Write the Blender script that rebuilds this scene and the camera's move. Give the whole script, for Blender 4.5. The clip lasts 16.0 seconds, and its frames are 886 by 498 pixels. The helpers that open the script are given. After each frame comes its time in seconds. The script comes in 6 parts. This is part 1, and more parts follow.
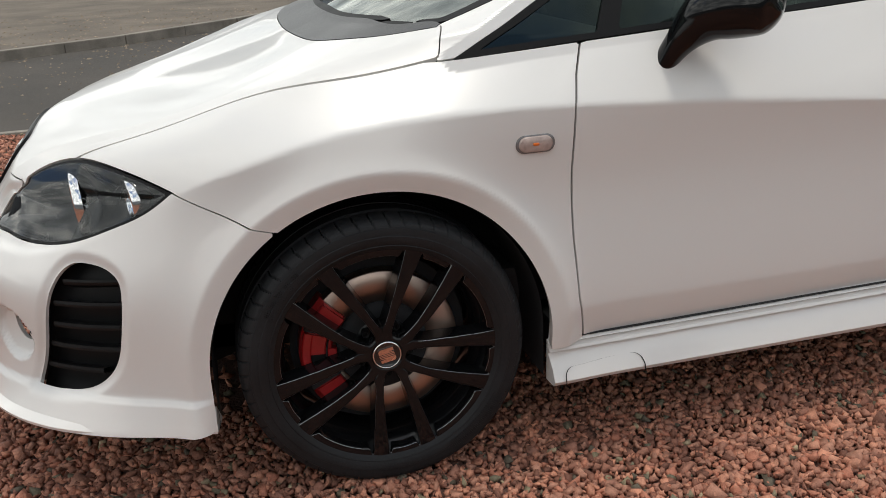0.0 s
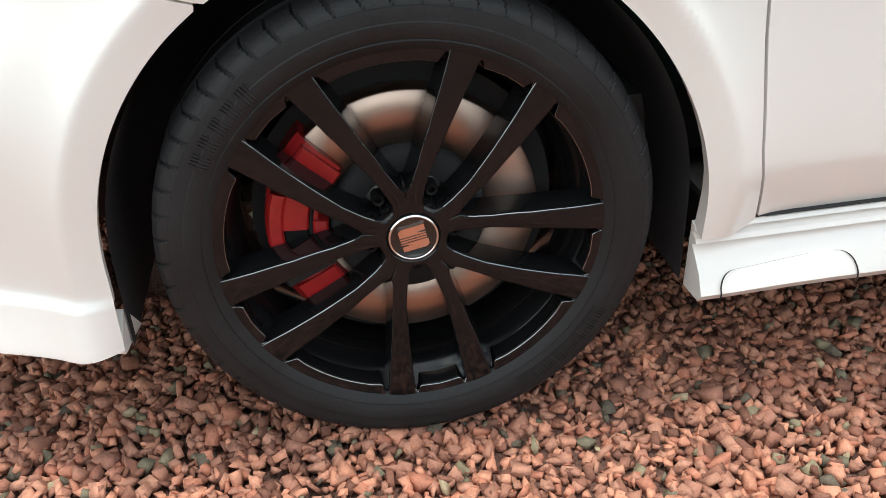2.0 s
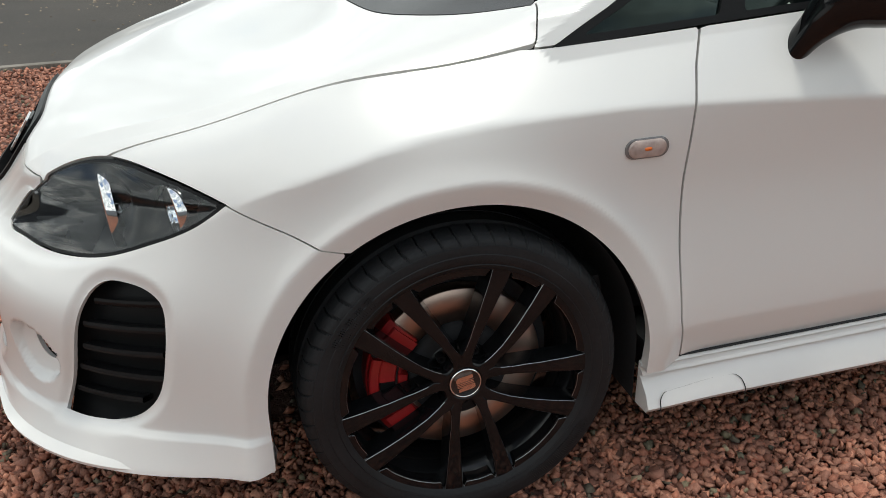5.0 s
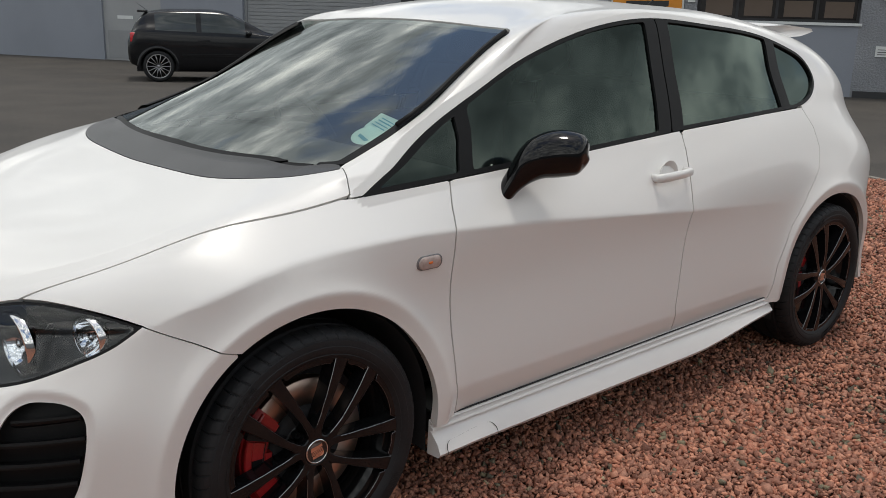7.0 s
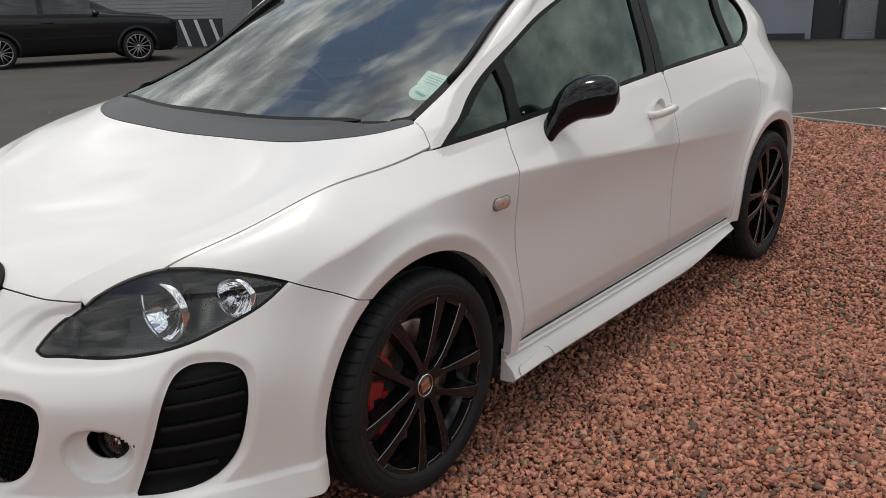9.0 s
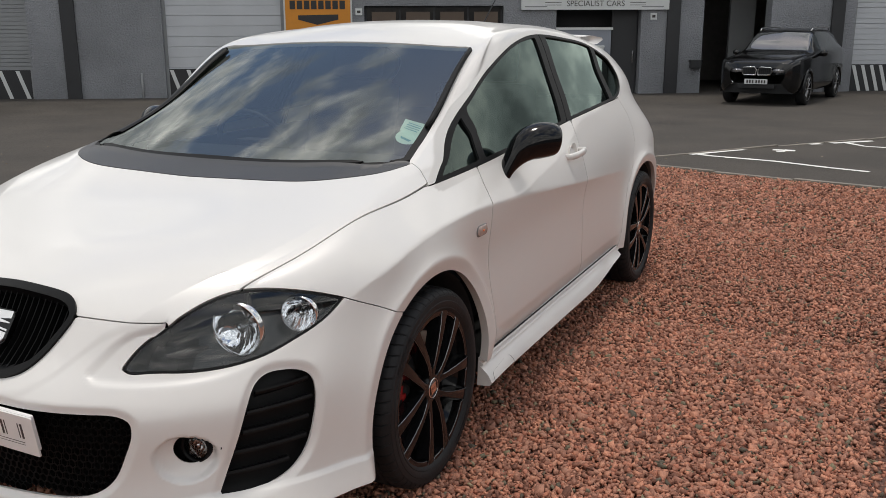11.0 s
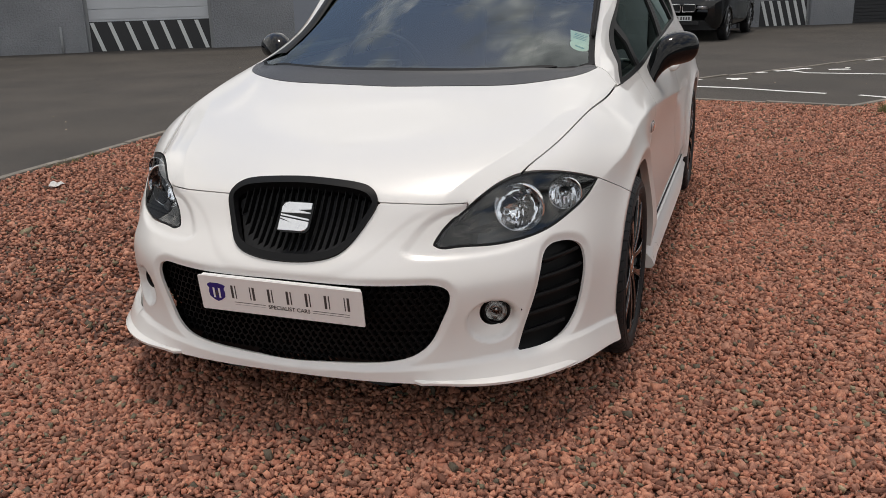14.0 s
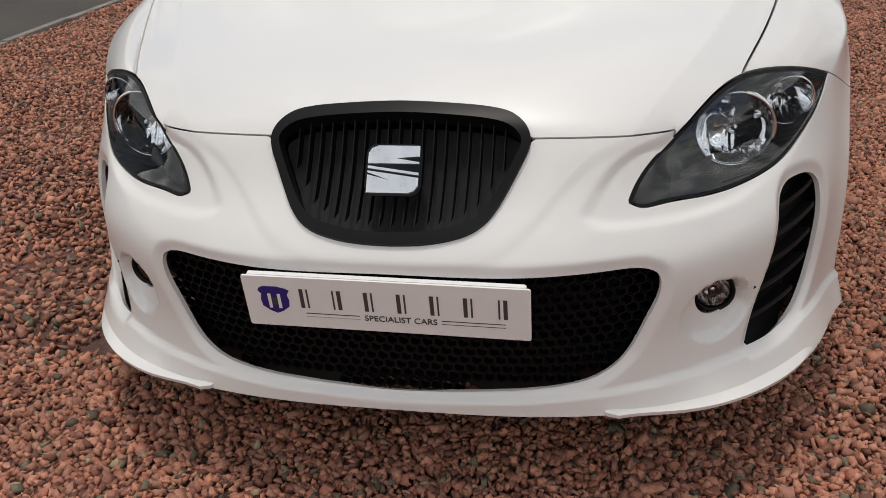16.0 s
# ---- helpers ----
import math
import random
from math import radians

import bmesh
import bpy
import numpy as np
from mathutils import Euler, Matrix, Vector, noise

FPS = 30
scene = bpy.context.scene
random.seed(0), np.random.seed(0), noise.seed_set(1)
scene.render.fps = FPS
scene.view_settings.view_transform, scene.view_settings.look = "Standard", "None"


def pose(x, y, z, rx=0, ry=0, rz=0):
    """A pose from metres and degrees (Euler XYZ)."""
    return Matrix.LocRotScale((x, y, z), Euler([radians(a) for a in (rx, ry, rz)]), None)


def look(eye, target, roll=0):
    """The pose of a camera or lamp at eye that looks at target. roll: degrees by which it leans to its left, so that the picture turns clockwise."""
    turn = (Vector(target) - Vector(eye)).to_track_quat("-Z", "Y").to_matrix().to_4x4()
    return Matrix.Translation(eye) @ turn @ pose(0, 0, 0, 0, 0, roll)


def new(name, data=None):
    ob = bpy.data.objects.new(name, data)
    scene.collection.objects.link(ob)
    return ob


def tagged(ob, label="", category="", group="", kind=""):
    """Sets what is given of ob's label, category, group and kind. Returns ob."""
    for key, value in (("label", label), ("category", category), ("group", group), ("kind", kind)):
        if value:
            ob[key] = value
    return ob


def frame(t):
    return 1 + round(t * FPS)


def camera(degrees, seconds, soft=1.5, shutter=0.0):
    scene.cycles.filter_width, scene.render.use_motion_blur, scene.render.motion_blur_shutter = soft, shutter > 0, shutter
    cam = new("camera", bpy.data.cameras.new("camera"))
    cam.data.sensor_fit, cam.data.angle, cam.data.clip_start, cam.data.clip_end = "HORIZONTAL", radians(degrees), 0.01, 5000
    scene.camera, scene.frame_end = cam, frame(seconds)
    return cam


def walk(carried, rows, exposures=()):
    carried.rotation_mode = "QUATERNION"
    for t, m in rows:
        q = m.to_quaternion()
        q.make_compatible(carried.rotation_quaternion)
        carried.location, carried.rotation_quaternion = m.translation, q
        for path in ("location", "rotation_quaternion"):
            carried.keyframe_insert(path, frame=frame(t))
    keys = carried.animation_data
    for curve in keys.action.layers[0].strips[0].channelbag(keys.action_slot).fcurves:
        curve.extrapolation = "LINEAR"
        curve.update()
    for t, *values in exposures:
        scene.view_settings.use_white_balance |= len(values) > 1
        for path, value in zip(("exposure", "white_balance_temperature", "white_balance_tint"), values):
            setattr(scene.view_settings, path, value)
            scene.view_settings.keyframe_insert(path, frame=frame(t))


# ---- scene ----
cam = camera(52.8, 16.0, soft=.8)
PATH = [
    (0, (-0.29, -2.585, 1.186), (0.161, -0.761, 0.5), -2.7),
    (0.5, (-0.268, -2.306, 1.114), (0.169, -0.52, 0.325), -3.4),
    (1, (-0.207, -2.05, 1.025), (0.15, -0.301, 0.123), -3.4),
    (1.5, (-0.139, -1.938, 0.937), (0.129, -0.219, -0.049), -3.5),
    (2, (-0.098, -1.824, 0.867), (0.14, -0.121, -0.155), -2.5),
    (2.5, (-0.048, -1.684, 0.784), (0.156, 0.003, -0.271), -2.4),
    (3, (-0.07, -1.67, 0.805), (0.106, 0.026, -0.24), -2.1),
    (3.5, (-0.148, -1.792, 0.919), (0.058, -0.074, -0.084), -1.9),
    (4, (-0.287, -1.905, 1.078), (0.019, -0.175, 0.123), -1.2),
    (4.2, (-0.296, -1.977, 1.13), (0.007, -0.242, 0.182), -2.7),
    (6.3, (-0.848, -2.506, 1.349), (0.158, -0.884, 0.753), 3.0),
    (6.5, (-0.925, -2.532, 1.356), (0.176, -0.963, 0.784), 2.7),
    (7, (-1.1, -2.573, 1.377), (0.173, -1.119, 0.862), 1.6),
    (7.5, (-1.224, -2.6, 1.358), (0.106, -1.207, 0.82), 0.0),
    (8, (-1.357, -2.518, 1.365), (0.023, -1.187, 0.796), -0.0),
    (8.2, (-1.424, -2.464, 1.364), (-0.026, -1.154, 0.789), -0.5),
    (10.3, (-2.054, -2.101, 1.374), (-0.39, -1.125, 0.844), -0.7),
    (10.5, (-2.123, -2.082, 1.387), (-0.435, -1.141, 0.875), -0.8),
    (11, (-2.316, -2.035, 1.398), (-0.573, -1.18, 0.919), -0.2),
    (11.5, (-2.506, -1.912, 1.394), (-0.717, -1.157, 0.917), 0.3),
    (12, (-2.718, -1.806, 1.377), (-0.912, -1.097, 0.89), 0.2),
    (12.5, (-2.928, -1.774, 1.37), (-1.121, -1.07, 0.881), -0.3),
    (13, (-3.039, -1.668, 1.361), (-1.243, -0.953, 0.847), -1.5),
    (13.5, (-3.082, -1.455, 1.34), (-1.279, -0.774, 0.807), -1.6),
    (14, (-3.048, -1.231, 1.301), (-1.244, -0.595, 0.717), -1.4),
    (14.5, (-2.866, -1.009, 1.26), (-1.086, -0.383, 0.598), -0.7),
    (15, (-2.667, -0.83, 1.249), (-0.903, -0.244, 0.511), -1.3),
    (15.5, (-2.471, -0.585, 1.214), (-0.698, -0.117, 0.417), -2.4),
    (16, (-2.283, -0.399, 1.196), (-0.517, -0.013, 0.34), -3.3),
]
# the clip's camera brightens over the dark wheel and settles again
LIGHT = [(0, .22, 6600, 6), (.5, .18, 6500, 5), (1, .5, 6350, 3), (1.5, 1.22, 6350, 4), (2, 1.30, 6400, 1), (2.5, 1.28, 6450, 0), (3, 1.45, 6350, -4), (3.5, 1.28, 6250, -6), (4, .64, 6150, -1), (4.2, .54, 6200, 0), (6.3, .02, 6500, 6), (8.2, .0, 6600, 8), (10.3, .02, 6650, 9), (12.5, .05, 6750, 9), (14, .0, 6750, 10), (16, -.05, 6680, 9)]
walk(cam, [(t, look(eye, target, roll)) for t, eye, target, roll in PATH], LIGHT)


# ---- sky, sun ----
SUN_FROM = Vector((.10, .05, .99)).normalized()
world = bpy.data.worlds.new("sky")
scene.world = world
world.use_nodes = True
wn, wl = world.node_tree.nodes, world.node_tree.links
wn.clear()


def link_nodes(tree, a, out, b, into):
    tree.links.new(a.outputs[out], b.inputs[into])


sky = wn.new("ShaderNodeTexSky")
sky.sky_type, sky.sun_disc = "NISHITA", False
sky.sun_elevation = math.asin(SUN_FROM.z)
sky.sun_rotation = math.atan2(SUN_FROM.x, SUN_FROM.y)
sky.air_density, sky.dust_density, sky.ozone_density = 1.0, 1.5, 1.0
coord = wn.new("ShaderNodeTexCoord")
flat = wn.new("ShaderNodeMapping")
flat.inputs["Scale"].default_value = (1.0, 1.0, 1.7)
link_nodes(world.node_tree, coord, "Generated", flat, "Vector")
puffs = wn.new("ShaderNodeTexNoise")
puffs.inputs["Scale"].default_value, puffs.inputs["Detail"].default_value, puffs.inputs["Roughness"].default_value = 2.5, 9.0, .60
link_nodes(world.node_tree, flat, "Vector", puffs, "Vector")
cover = wn.new("ShaderNodeValToRGB")
cover.color_ramp.elements[0].position, cover.color_ramp.elements[1].position = .43, .53
split = wn.new("ShaderNodeSeparateXYZ")
link_nodes(world.node_tree, coord, "Generated", split, "Vector")
low = wn.new("ShaderNodeMapRange")          # the cloud closes up towards the horizon
low.inputs["From Min"].default_value, low.inputs["From Max"].default_value = .12, .75
low.inputs["To Min"].default_value, low.inputs["To Max"].default_value = .155, .0
link_nodes(world.node_tree, split, "Z", low, "Value")
closing = wn.new("ShaderNodeMath")
link_nodes(world.node_tree, puffs, "Fac", closing, 0)
link_nodes(world.node_tree, low, "Result", closing, 1)
link_nodes(world.node_tree, closing, "Value", cover, "Fac")
shade = wn.new("ShaderNodeTexNoise")
shade.inputs["Scale"].default_value, shade.inputs["Detail"].default_value, shade.inputs["Roughness"].default_value = 6.5, 8.0, .62
link_nodes(world.node_tree, flat, "Vector", shade, "Vector")
grey = wn.new("ShaderNodeValToRGB")
grey.color_ramp.elements[0].position, grey.color_ramp.elements[0].color = .34, (2.6, 2.75, 2.9, 1)
grey.color_ramp.elements[1].position, grey.color_ramp.elements[1].color = .70, (15.5, 15.1, 14.6, 1)
middle = grey.color_ramp.elements.new(.50)
middle.color = (5.9, 6.1, 6.3, 1)
link_nodes(world.node_tree, shade, "Fac", grey, "Fac")
blend = wn.new("ShaderNodeMixRGB")
link_nodes(world.node_tree, cover, "Color", blend, "Fac")
link_nodes(world.node_tree, sky, "Color", blend, "Color1")
link_nodes(world.node_tree, grey, "Color", blend, "Color2")
back = wn.new("ShaderNodeBackground")
back.inputs["Strength"].default_value = .130
link_nodes(world.node_tree, blend, "Color", back, "Color")
sky_out = wn.new("ShaderNodeOutputWorld")
link_nodes(world.node_tree, back, "Background", sky_out, "Surface")

sun = new("sun", bpy.data.lights.new("sun", "SUN"))
sun.data.energy, sun.data.angle, sun.data.color = 1.40, radians(10), (1.0, .95, .88)
sun.matrix_world = look(SUN_FROM * 30, (0, 0, 0))

# ---- materials ----


def surface(name, base, rough=.5, metal=0.0, vary=.12, scale=6.0, fine=90.0, bump=.0, coat=.0, each=False, rough_vary=.1, second=None, share=.5):
    """A surface with grain at two scales: base colour, how much it varies, size of the patches and of the grain, relief."""
    m = bpy.data.materials.new(name)
    m.use_nodes = True
    t = m.node_tree
    b = t.nodes["Principled BSDF"]
    b.inputs["Metallic"].default_value = metal
    b.inputs["Coat Weight"].default_value, b.inputs["Coat Roughness"].default_value = coat, .02
    c = t.nodes.new("ShaderNodeTexCoord")
    big, small = t.nodes.new("ShaderNodeTexNoise"), t.nodes.new("ShaderNodeTexNoise")
    for n, s, d in ((big, scale, 4), (small, fine, 3)):
        n.inputs["Scale"].default_value, n.inputs["Detail"].default_value = s, d
        link_nodes(t, c, "Object", n, "Vector")
    ramp = t.nodes.new("ShaderNodeValToRGB")
    lo, hi = [max(0, v * (1 - vary)) for v in base], [v * (1 + vary) for v in (second or base)]
    ramp.color_ramp.elements[0].position, ramp.color_ramp.elements[1].position = .5 - .25 * share / .5, .75 - .05
    ramp.color_ramp.elements[0].color, ramp.color_ramp.elements[1].color = (*lo, 1), (*hi, 1)
    add = t.nodes.new("ShaderNodeMath")
    add.operation = "MULTIPLY_ADD"
    add.inputs[1].default_value = .35
    link_nodes(t, small, "Fac", add, 0)
    off = t.nodes.new("ShaderNodeMath")
    off.operation = "MULTIPLY"
    off.inputs[1].default_value = .65
    link_nodes(t, big, "Fac", off, 0)
    link_nodes(t, off, "Value", add, 2)
    link_nodes(t, add, "Value", ramp, "Fac")
    colour, out = ramp, "Color"
    if each:
        info = t.nodes.new("ShaderNodeNewGeometry")
        hsv = t.nodes.new("ShaderNodeHueSaturation")
        rr = t.nodes.new("ShaderNodeMapRange")
        rr.inputs["To Min"].default_value, rr.inputs["To Max"].default_value = .55, 1.5
        link_nodes(t, info, "Random Per Island", rr, "Value")
        link_nodes(t, rr, "Result", hsv, "Value")
        link_nodes(t, ramp, "Color", hsv, "Color")
        colour = hsv
    link_nodes(t, colour, out, b, "Base Color")
    rv = t.nodes.new("ShaderNodeMapRange")
    rv.inputs["To Min"].default_value, rv.inputs["To Max"].default_value = max(.0, rough - rough_vary), min(1, rough + rough_vary)
    link_nodes(t, big, "Fac", rv, "Value")
    link_nodes(t, rv, "Result", b, "Roughness")
    if bump:
        bp = t.nodes.new("ShaderNodeBump")
        bp.inputs["Strength"].default_value, bp.inputs["Distance"].default_value = min(1, bump), .01
        link_nodes(t, small, "Fac", bp, "Height")
        link_nodes(t, bp, "Normal", b, "Normal")
    return m


def glass(name, tint, ior=1.5, gloss_tint=(1, 1, 1)):
    """A thin pane: tinted clear, with a mirror's gloss that grows towards grazing."""
    m = bpy.data.materials.new(name)
    m.use_nodes = True
    t = m.node_tree
    t.nodes.clear()
    out, mix, fres = t.nodes.new("ShaderNodeOutputMaterial"), t.nodes.new("ShaderNodeMixShader"), t.nodes.new("ShaderNodeFresnel")
    clear, gloss = t.nodes.new("ShaderNodeBsdfTransparent"), t.nodes.new("ShaderNodeBsdfGlossy")
    fres.inputs["IOR"].default_value = ior
    clear.inputs["Color"].default_value = (*tint, 1)
    gloss.inputs["Roughness"].default_value = .01
    gloss.inputs["Color"].default_value = (*gloss_tint, 1)
    link_nodes(t, fres, "Fac", mix, 0)
    link_nodes(t, clear, "BSDF", mix, 1)
    link_nodes(t, gloss, "BSDF", mix, 2)
    link_nodes(t, mix, "Shader", out, "Surface")
    return m


WHITE = surface("white pearl paint", (.74, .725, .705), .32, vary=.012, scale=1.2, fine=700, coat=.65, rough_vary=.03)
WHITE.node_tree.nodes["Principled BSDF"].inputs["Coat Roughness"].default_value = .05
GLOSS_BLACK = surface("gloss black", (.004, .004, .0045), .08, vary=.1, rough_vary=.03)
GLOSS_BLACK.node_tree.nodes["Principled BSDF"].inputs["Specular IOR Level"].default_value = .36
SATIN_BLACK = surface("satin black", (.006, .006, .0065), .36, vary=.1, rough_vary=.05)
SATIN_BLACK.node_tree.nodes["Principled BSDF"].inputs["Specular IOR Level"].default_value = .14
WHEEL_BLACK = surface("gloss black wheel paint", (.0065, .0067, .0074), .10, vary=.2, scale=14, coat=.0, rough_vary=.04)
WHEEL_BLACK.node_tree.nodes["Principled BSDF"].inputs["Specular IOR Level"].default_value = .33
TRIM = surface("black plastic trim", (.008, .008, .0085), .50, vary=.2, fine=240, bump=.03)
TRIM.node_tree.nodes["Principled BSDF"].inputs["Specular IOR Level"].default_value = .16
DARK = surface("matt black plastic", (.0180, .0186, .0205), .85, vary=.3)
MATT_BAND = surface("matt charcoal bonnet edge", (.045, .045, .047), .36, vary=.15, scale=5, fine=400, bump=.12)
RUBBER = surface("tyre rubber", (.0122, .0130, .0145), .58, vary=.35, scale=11, fine=130, bump=.12, rough_vary=.12)
RUBBER.node_tree.nodes["Principled BSDF"].inputs["Specular IOR Level"].default_value = .3
CHROME = surface("chrome", (.80, .80, .80), .10, metal=1, vary=.04, rough_vary=.05)
REFLECTOR = surface("lamp reflector", (.93, .93, .94), .05, metal=1, vary=.05, fine=30, rough_vary=.04)
# steel with the red gravel's reflection put into its base as a brown tint
DISC = surface("brake disc steel", (.56, .43, .36), .42, metal=1, vary=.08, scale=9, fine=60)
_t = DISC.node_tree
_tan = _t.nodes.new("ShaderNodeTangent")
_tan.direction_type, _tan.axis = "RADIAL", "Y"
_b = _t.nodes["Principled BSDF"]
_b.inputs["Anisotropic"].default_value = .45
link_nodes(_t, _tan, "Tangent", _b, "Tangent")
CALIPER = surface("red caliper paint", (.33, .012, .014), .35, vary=.2, scale=18, coat=.4)
ORANGE = surface("amber bulb", (.75, .16, .02), .3, vary=.1)
LENS = glass("clear lamp lens", (.86, .89, .92), 1.62)
SCREEN = glass("windscreen glass", (.62, .72, .69), 2.45, (.95, 1.0, .98))
SIDE_GLASS = glass("tinted side glass", (.20, .26, .24), 1.52, (.80, 1.0, .92))
CABIN = surface("dark cabin plastic", (.03, .03, .032), .65, vary=.2)
SEAT_CLOTH = surface("dark seat cloth", (.035, .035, .04), .9, vary=.25, fine=200, bump=.3)
PLATE_WHITE = surface("white plate", (.78, .77, .76), .35, vary=.02)
INK = surface("dark grey print", (.05, .045, .045), .5)
BLUE = surface("deep blue print", (.018, .012, .16), .4)
PAPER = surface("pale green paper", (.62, .76, .72), .6, vary=.08, scale=60, fine=300)
TEAL = surface("teal print", (.12, .36, .42), .6)

# ---- mesh helpers ----


def obj(name, verts, faces, material, parent=None, label="", smoothed=True, normals=None):
    """ONE mesh object, a part where it has a parent."""
    me = bpy.data.meshes.new(name)
    me.from_pydata([tuple(v) for v in verts], [], [tuple(f) for f in faces])
    me.materials.append(material)
    if smoothed:
        me.polygons.foreach_set("use_smooth", [True] * len(me.polygons))
    if normals is not None:
        me.normals_split_custom_set_from_vertices([tuple(n) for n in normals])
    ob = new(name, me)
    if parent:
        ob.parent = parent
    return tagged(ob, label) if label else ob


def part(name, bm, material, parent=None, label="", smoothed=False):
    me = bpy.data.meshes.new(name)
    bm.to_mesh(me)
    bm.free()
    me.materials.append(material)
    if smoothed:
        me.polygons.foreach_set("use_smooth", [True] * len(me.polygons))
    ob = new(name, me)
    if parent:
        ob.parent = parent
    return tagged(ob, label) if label else ob


def block(x0, x1, y0, y1, z0, z1, bevel=.0, bm=None):
    """A box with softened edges."""
    b = bmesh.new()
    bmesh.ops.create_cube(b, size=1)
    for v in b.verts:
        v.co = Vector(((x0 + x1) / 2 + v.co.x * (x1 - x0), (y0 + y1) / 2 + v.co.y * (y1 - y0), (z0 + z1) / 2 + v.co.z * (z1 - z0)))
    if bevel:
        bmesh.ops.bevel(b, geom=b.edges[:], offset=bevel, segments=2, profile=.7, affect="EDGES")
    if bm is None:
        return b
    me = bpy.data.meshes.new("tmp")
    b.to_mesh(me)
    b.free()
    bm.from_mesh(me)
    bpy.data.meshes.remove(me)
    return bm


def lathe(profile, segments=96, start=0.0, stop=360.0):
    """Vertices and faces of a profile of (y, radius) turned about the y axis."""
    full = stop - start > 359
    n = segments if full else segments + 1
    ang = [radians(start + (stop - start) * i / segments) for i in range(n)]
    vs = [(r * math.cos(a), y, r * math.sin(a)) for a in ang for y, r in profile]
    m = len(profile)
    fs = [(i * m + j, ((i + 1) % n) * m + j, ((i + 1) % n) * m + j + 1, i * m + j + 1) for i in range(segments) for j in range(m - 1)]
    return vs, fs


def tube(points, radii, sides=16, squash=None, caps=True):
    """Rings swept along points; radii: (across, upright) of each ring."""
    pts = [Vector(p) for p in points]
    vs, fs = [], []
    for i, p in enumerate(pts):
        d = (pts[min(i + 1, len(pts) - 1)] - pts[max(i - 1, 0)]).normalized()
        up = Vector((0, 0, 1)) if abs(d.z) < .95 else Vector((1, 0, 0))
        side = d.cross(up).normalized()
        upr = side.cross(d)
        a, b = radii[i] if isinstance(radii[i], tuple) else (radii[i], radii[i])
        for k in range(sides):
            t = 2 * math.pi * k / sides
            vs.append(p + side * (a * math.cos(t)) + upr * (b * math.sin(t)))
    for i in range(len(pts) - 1):
        for k in range(sides):
            k2 = (k + 1) % sides
            fs.append((i * sides + k, i * sides + k2, (i + 1) * sides + k2, (i + 1) * sides + k))
    if caps:
        fs += [tuple(reversed(range(sides))), tuple(range((len(pts) - 1) * sides, len(pts) * sides))]
    return vs, fs


def smooth_line(points, n=8):
    p = np.array(points, float)
    if len(p) < 3:
        return np.array([p[0] + (p[-1] - p[0]) * i / n for i in range(n + 1)])
    knots = np.concatenate([[0], np.cumsum(np.linalg.norm(np.diff(p, axis=0), axis=1))])
    at = np.concatenate([knots[i] + (knots[i + 1] - knots[i]) * np.arange(n) / n for i in range(len(p) - 1)] + [[knots[-1]]])
    return spline(knots, p, at)


def outline(*runs):
    """A closed outline; each run is smooth, and runs meet in corners."""
    return np.concatenate([smooth_line(r)[:-1] for r in runs])


def inside(poly, a, b, near=.12):
    """The distance of points (a, b) from the outline, positive inside it; far off it is -1."""
    out = np.full(len(a), -1.0)
    ok = (a > poly[:, 0].min() - near) & (a < poly[:, 0].max() + near) & (b > poly[:, 1].min() - near) & (b < poly[:, 1].max() + near)
    p = np.stack([a[ok], b[ok]], 1)
    best, odd = np.full(len(p), 9.0), np.zeros(len(p), bool)
    for q, r in zip(poly, np.roll(poly, -1, axis=0)):
        d = r - q
        u = np.clip(((p - q) @ d) / max(d @ d, 1e-12), 0, 1)
        best = np.minimum(best, np.linalg.norm(p - q - u[:, None] * d, axis=1))
        cross = (q[1] > p[:, 1]) != (r[1] > p[:, 1])
        if abs(d[1]) > 1e-12:
            odd ^= cross & (p[:, 0] < q[0] + (p[:, 1] - q[1]) * d[0] / d[1])
    out[ok] = np.where(odd, best, -best)
    return out


def cut(v, t, f):
    """Keeps that part of the triangles t over the points v (n, m) on which f is positive."""
    pos = f[t] > 0
    n = pos.sum(1)
    one, two = t[n == 1], t[n == 2]
    one = np.stack([np.roll(r, -k) for r, k in zip(one, pos[n == 1].argmax(1))]) if len(one) else one.reshape(0, 3)
    two = np.stack([np.roll(r, -k) for r, k in zip(two, (~pos[n == 2]).argmax(1))]) if len(two) else two.reshape(0, 3)
    pairs = np.concatenate([one[:, [0, 1]], one[:, [0, 2]], two[:, [0, 1]], two[:, [0, 2]]])
    if not len(pairs):
        used, back = np.unique(t[n == 3], return_inverse=True)
        return v[used], back.reshape(-1, 3)
    uniq, back = np.unique(np.sort(pairs, 1), axis=0, return_inverse=True)
    back = back.reshape(-1)
    fa, fb = f[uniq[:, 0]], f[uniq[:, 1]]
    k = (fa / (fa - fb))[:, None]
    fresh = v[uniq[:, 0]] * (1 - k) + v[uniq[:, 1]] * k
    back = back + len(v)
    a, b = len(one), len(two)
    o1, o2, w1, w2 = back[:a], back[a:2 * a], back[2 * a:2 * a + b], back[2 * a + b:]
    tri = np.concatenate([t[n == 3], np.stack([one[:, 0], o1, o2], 1), np.stack([w1, two[:, 1], two[:, 2]], 1), np.stack([w1, two[:, 2], w2], 1)])
    allv = np.concatenate([v, fresh])
    used, back = np.unique(tri, return_inverse=True)
    return allv[used], back.reshape(-1, 3)


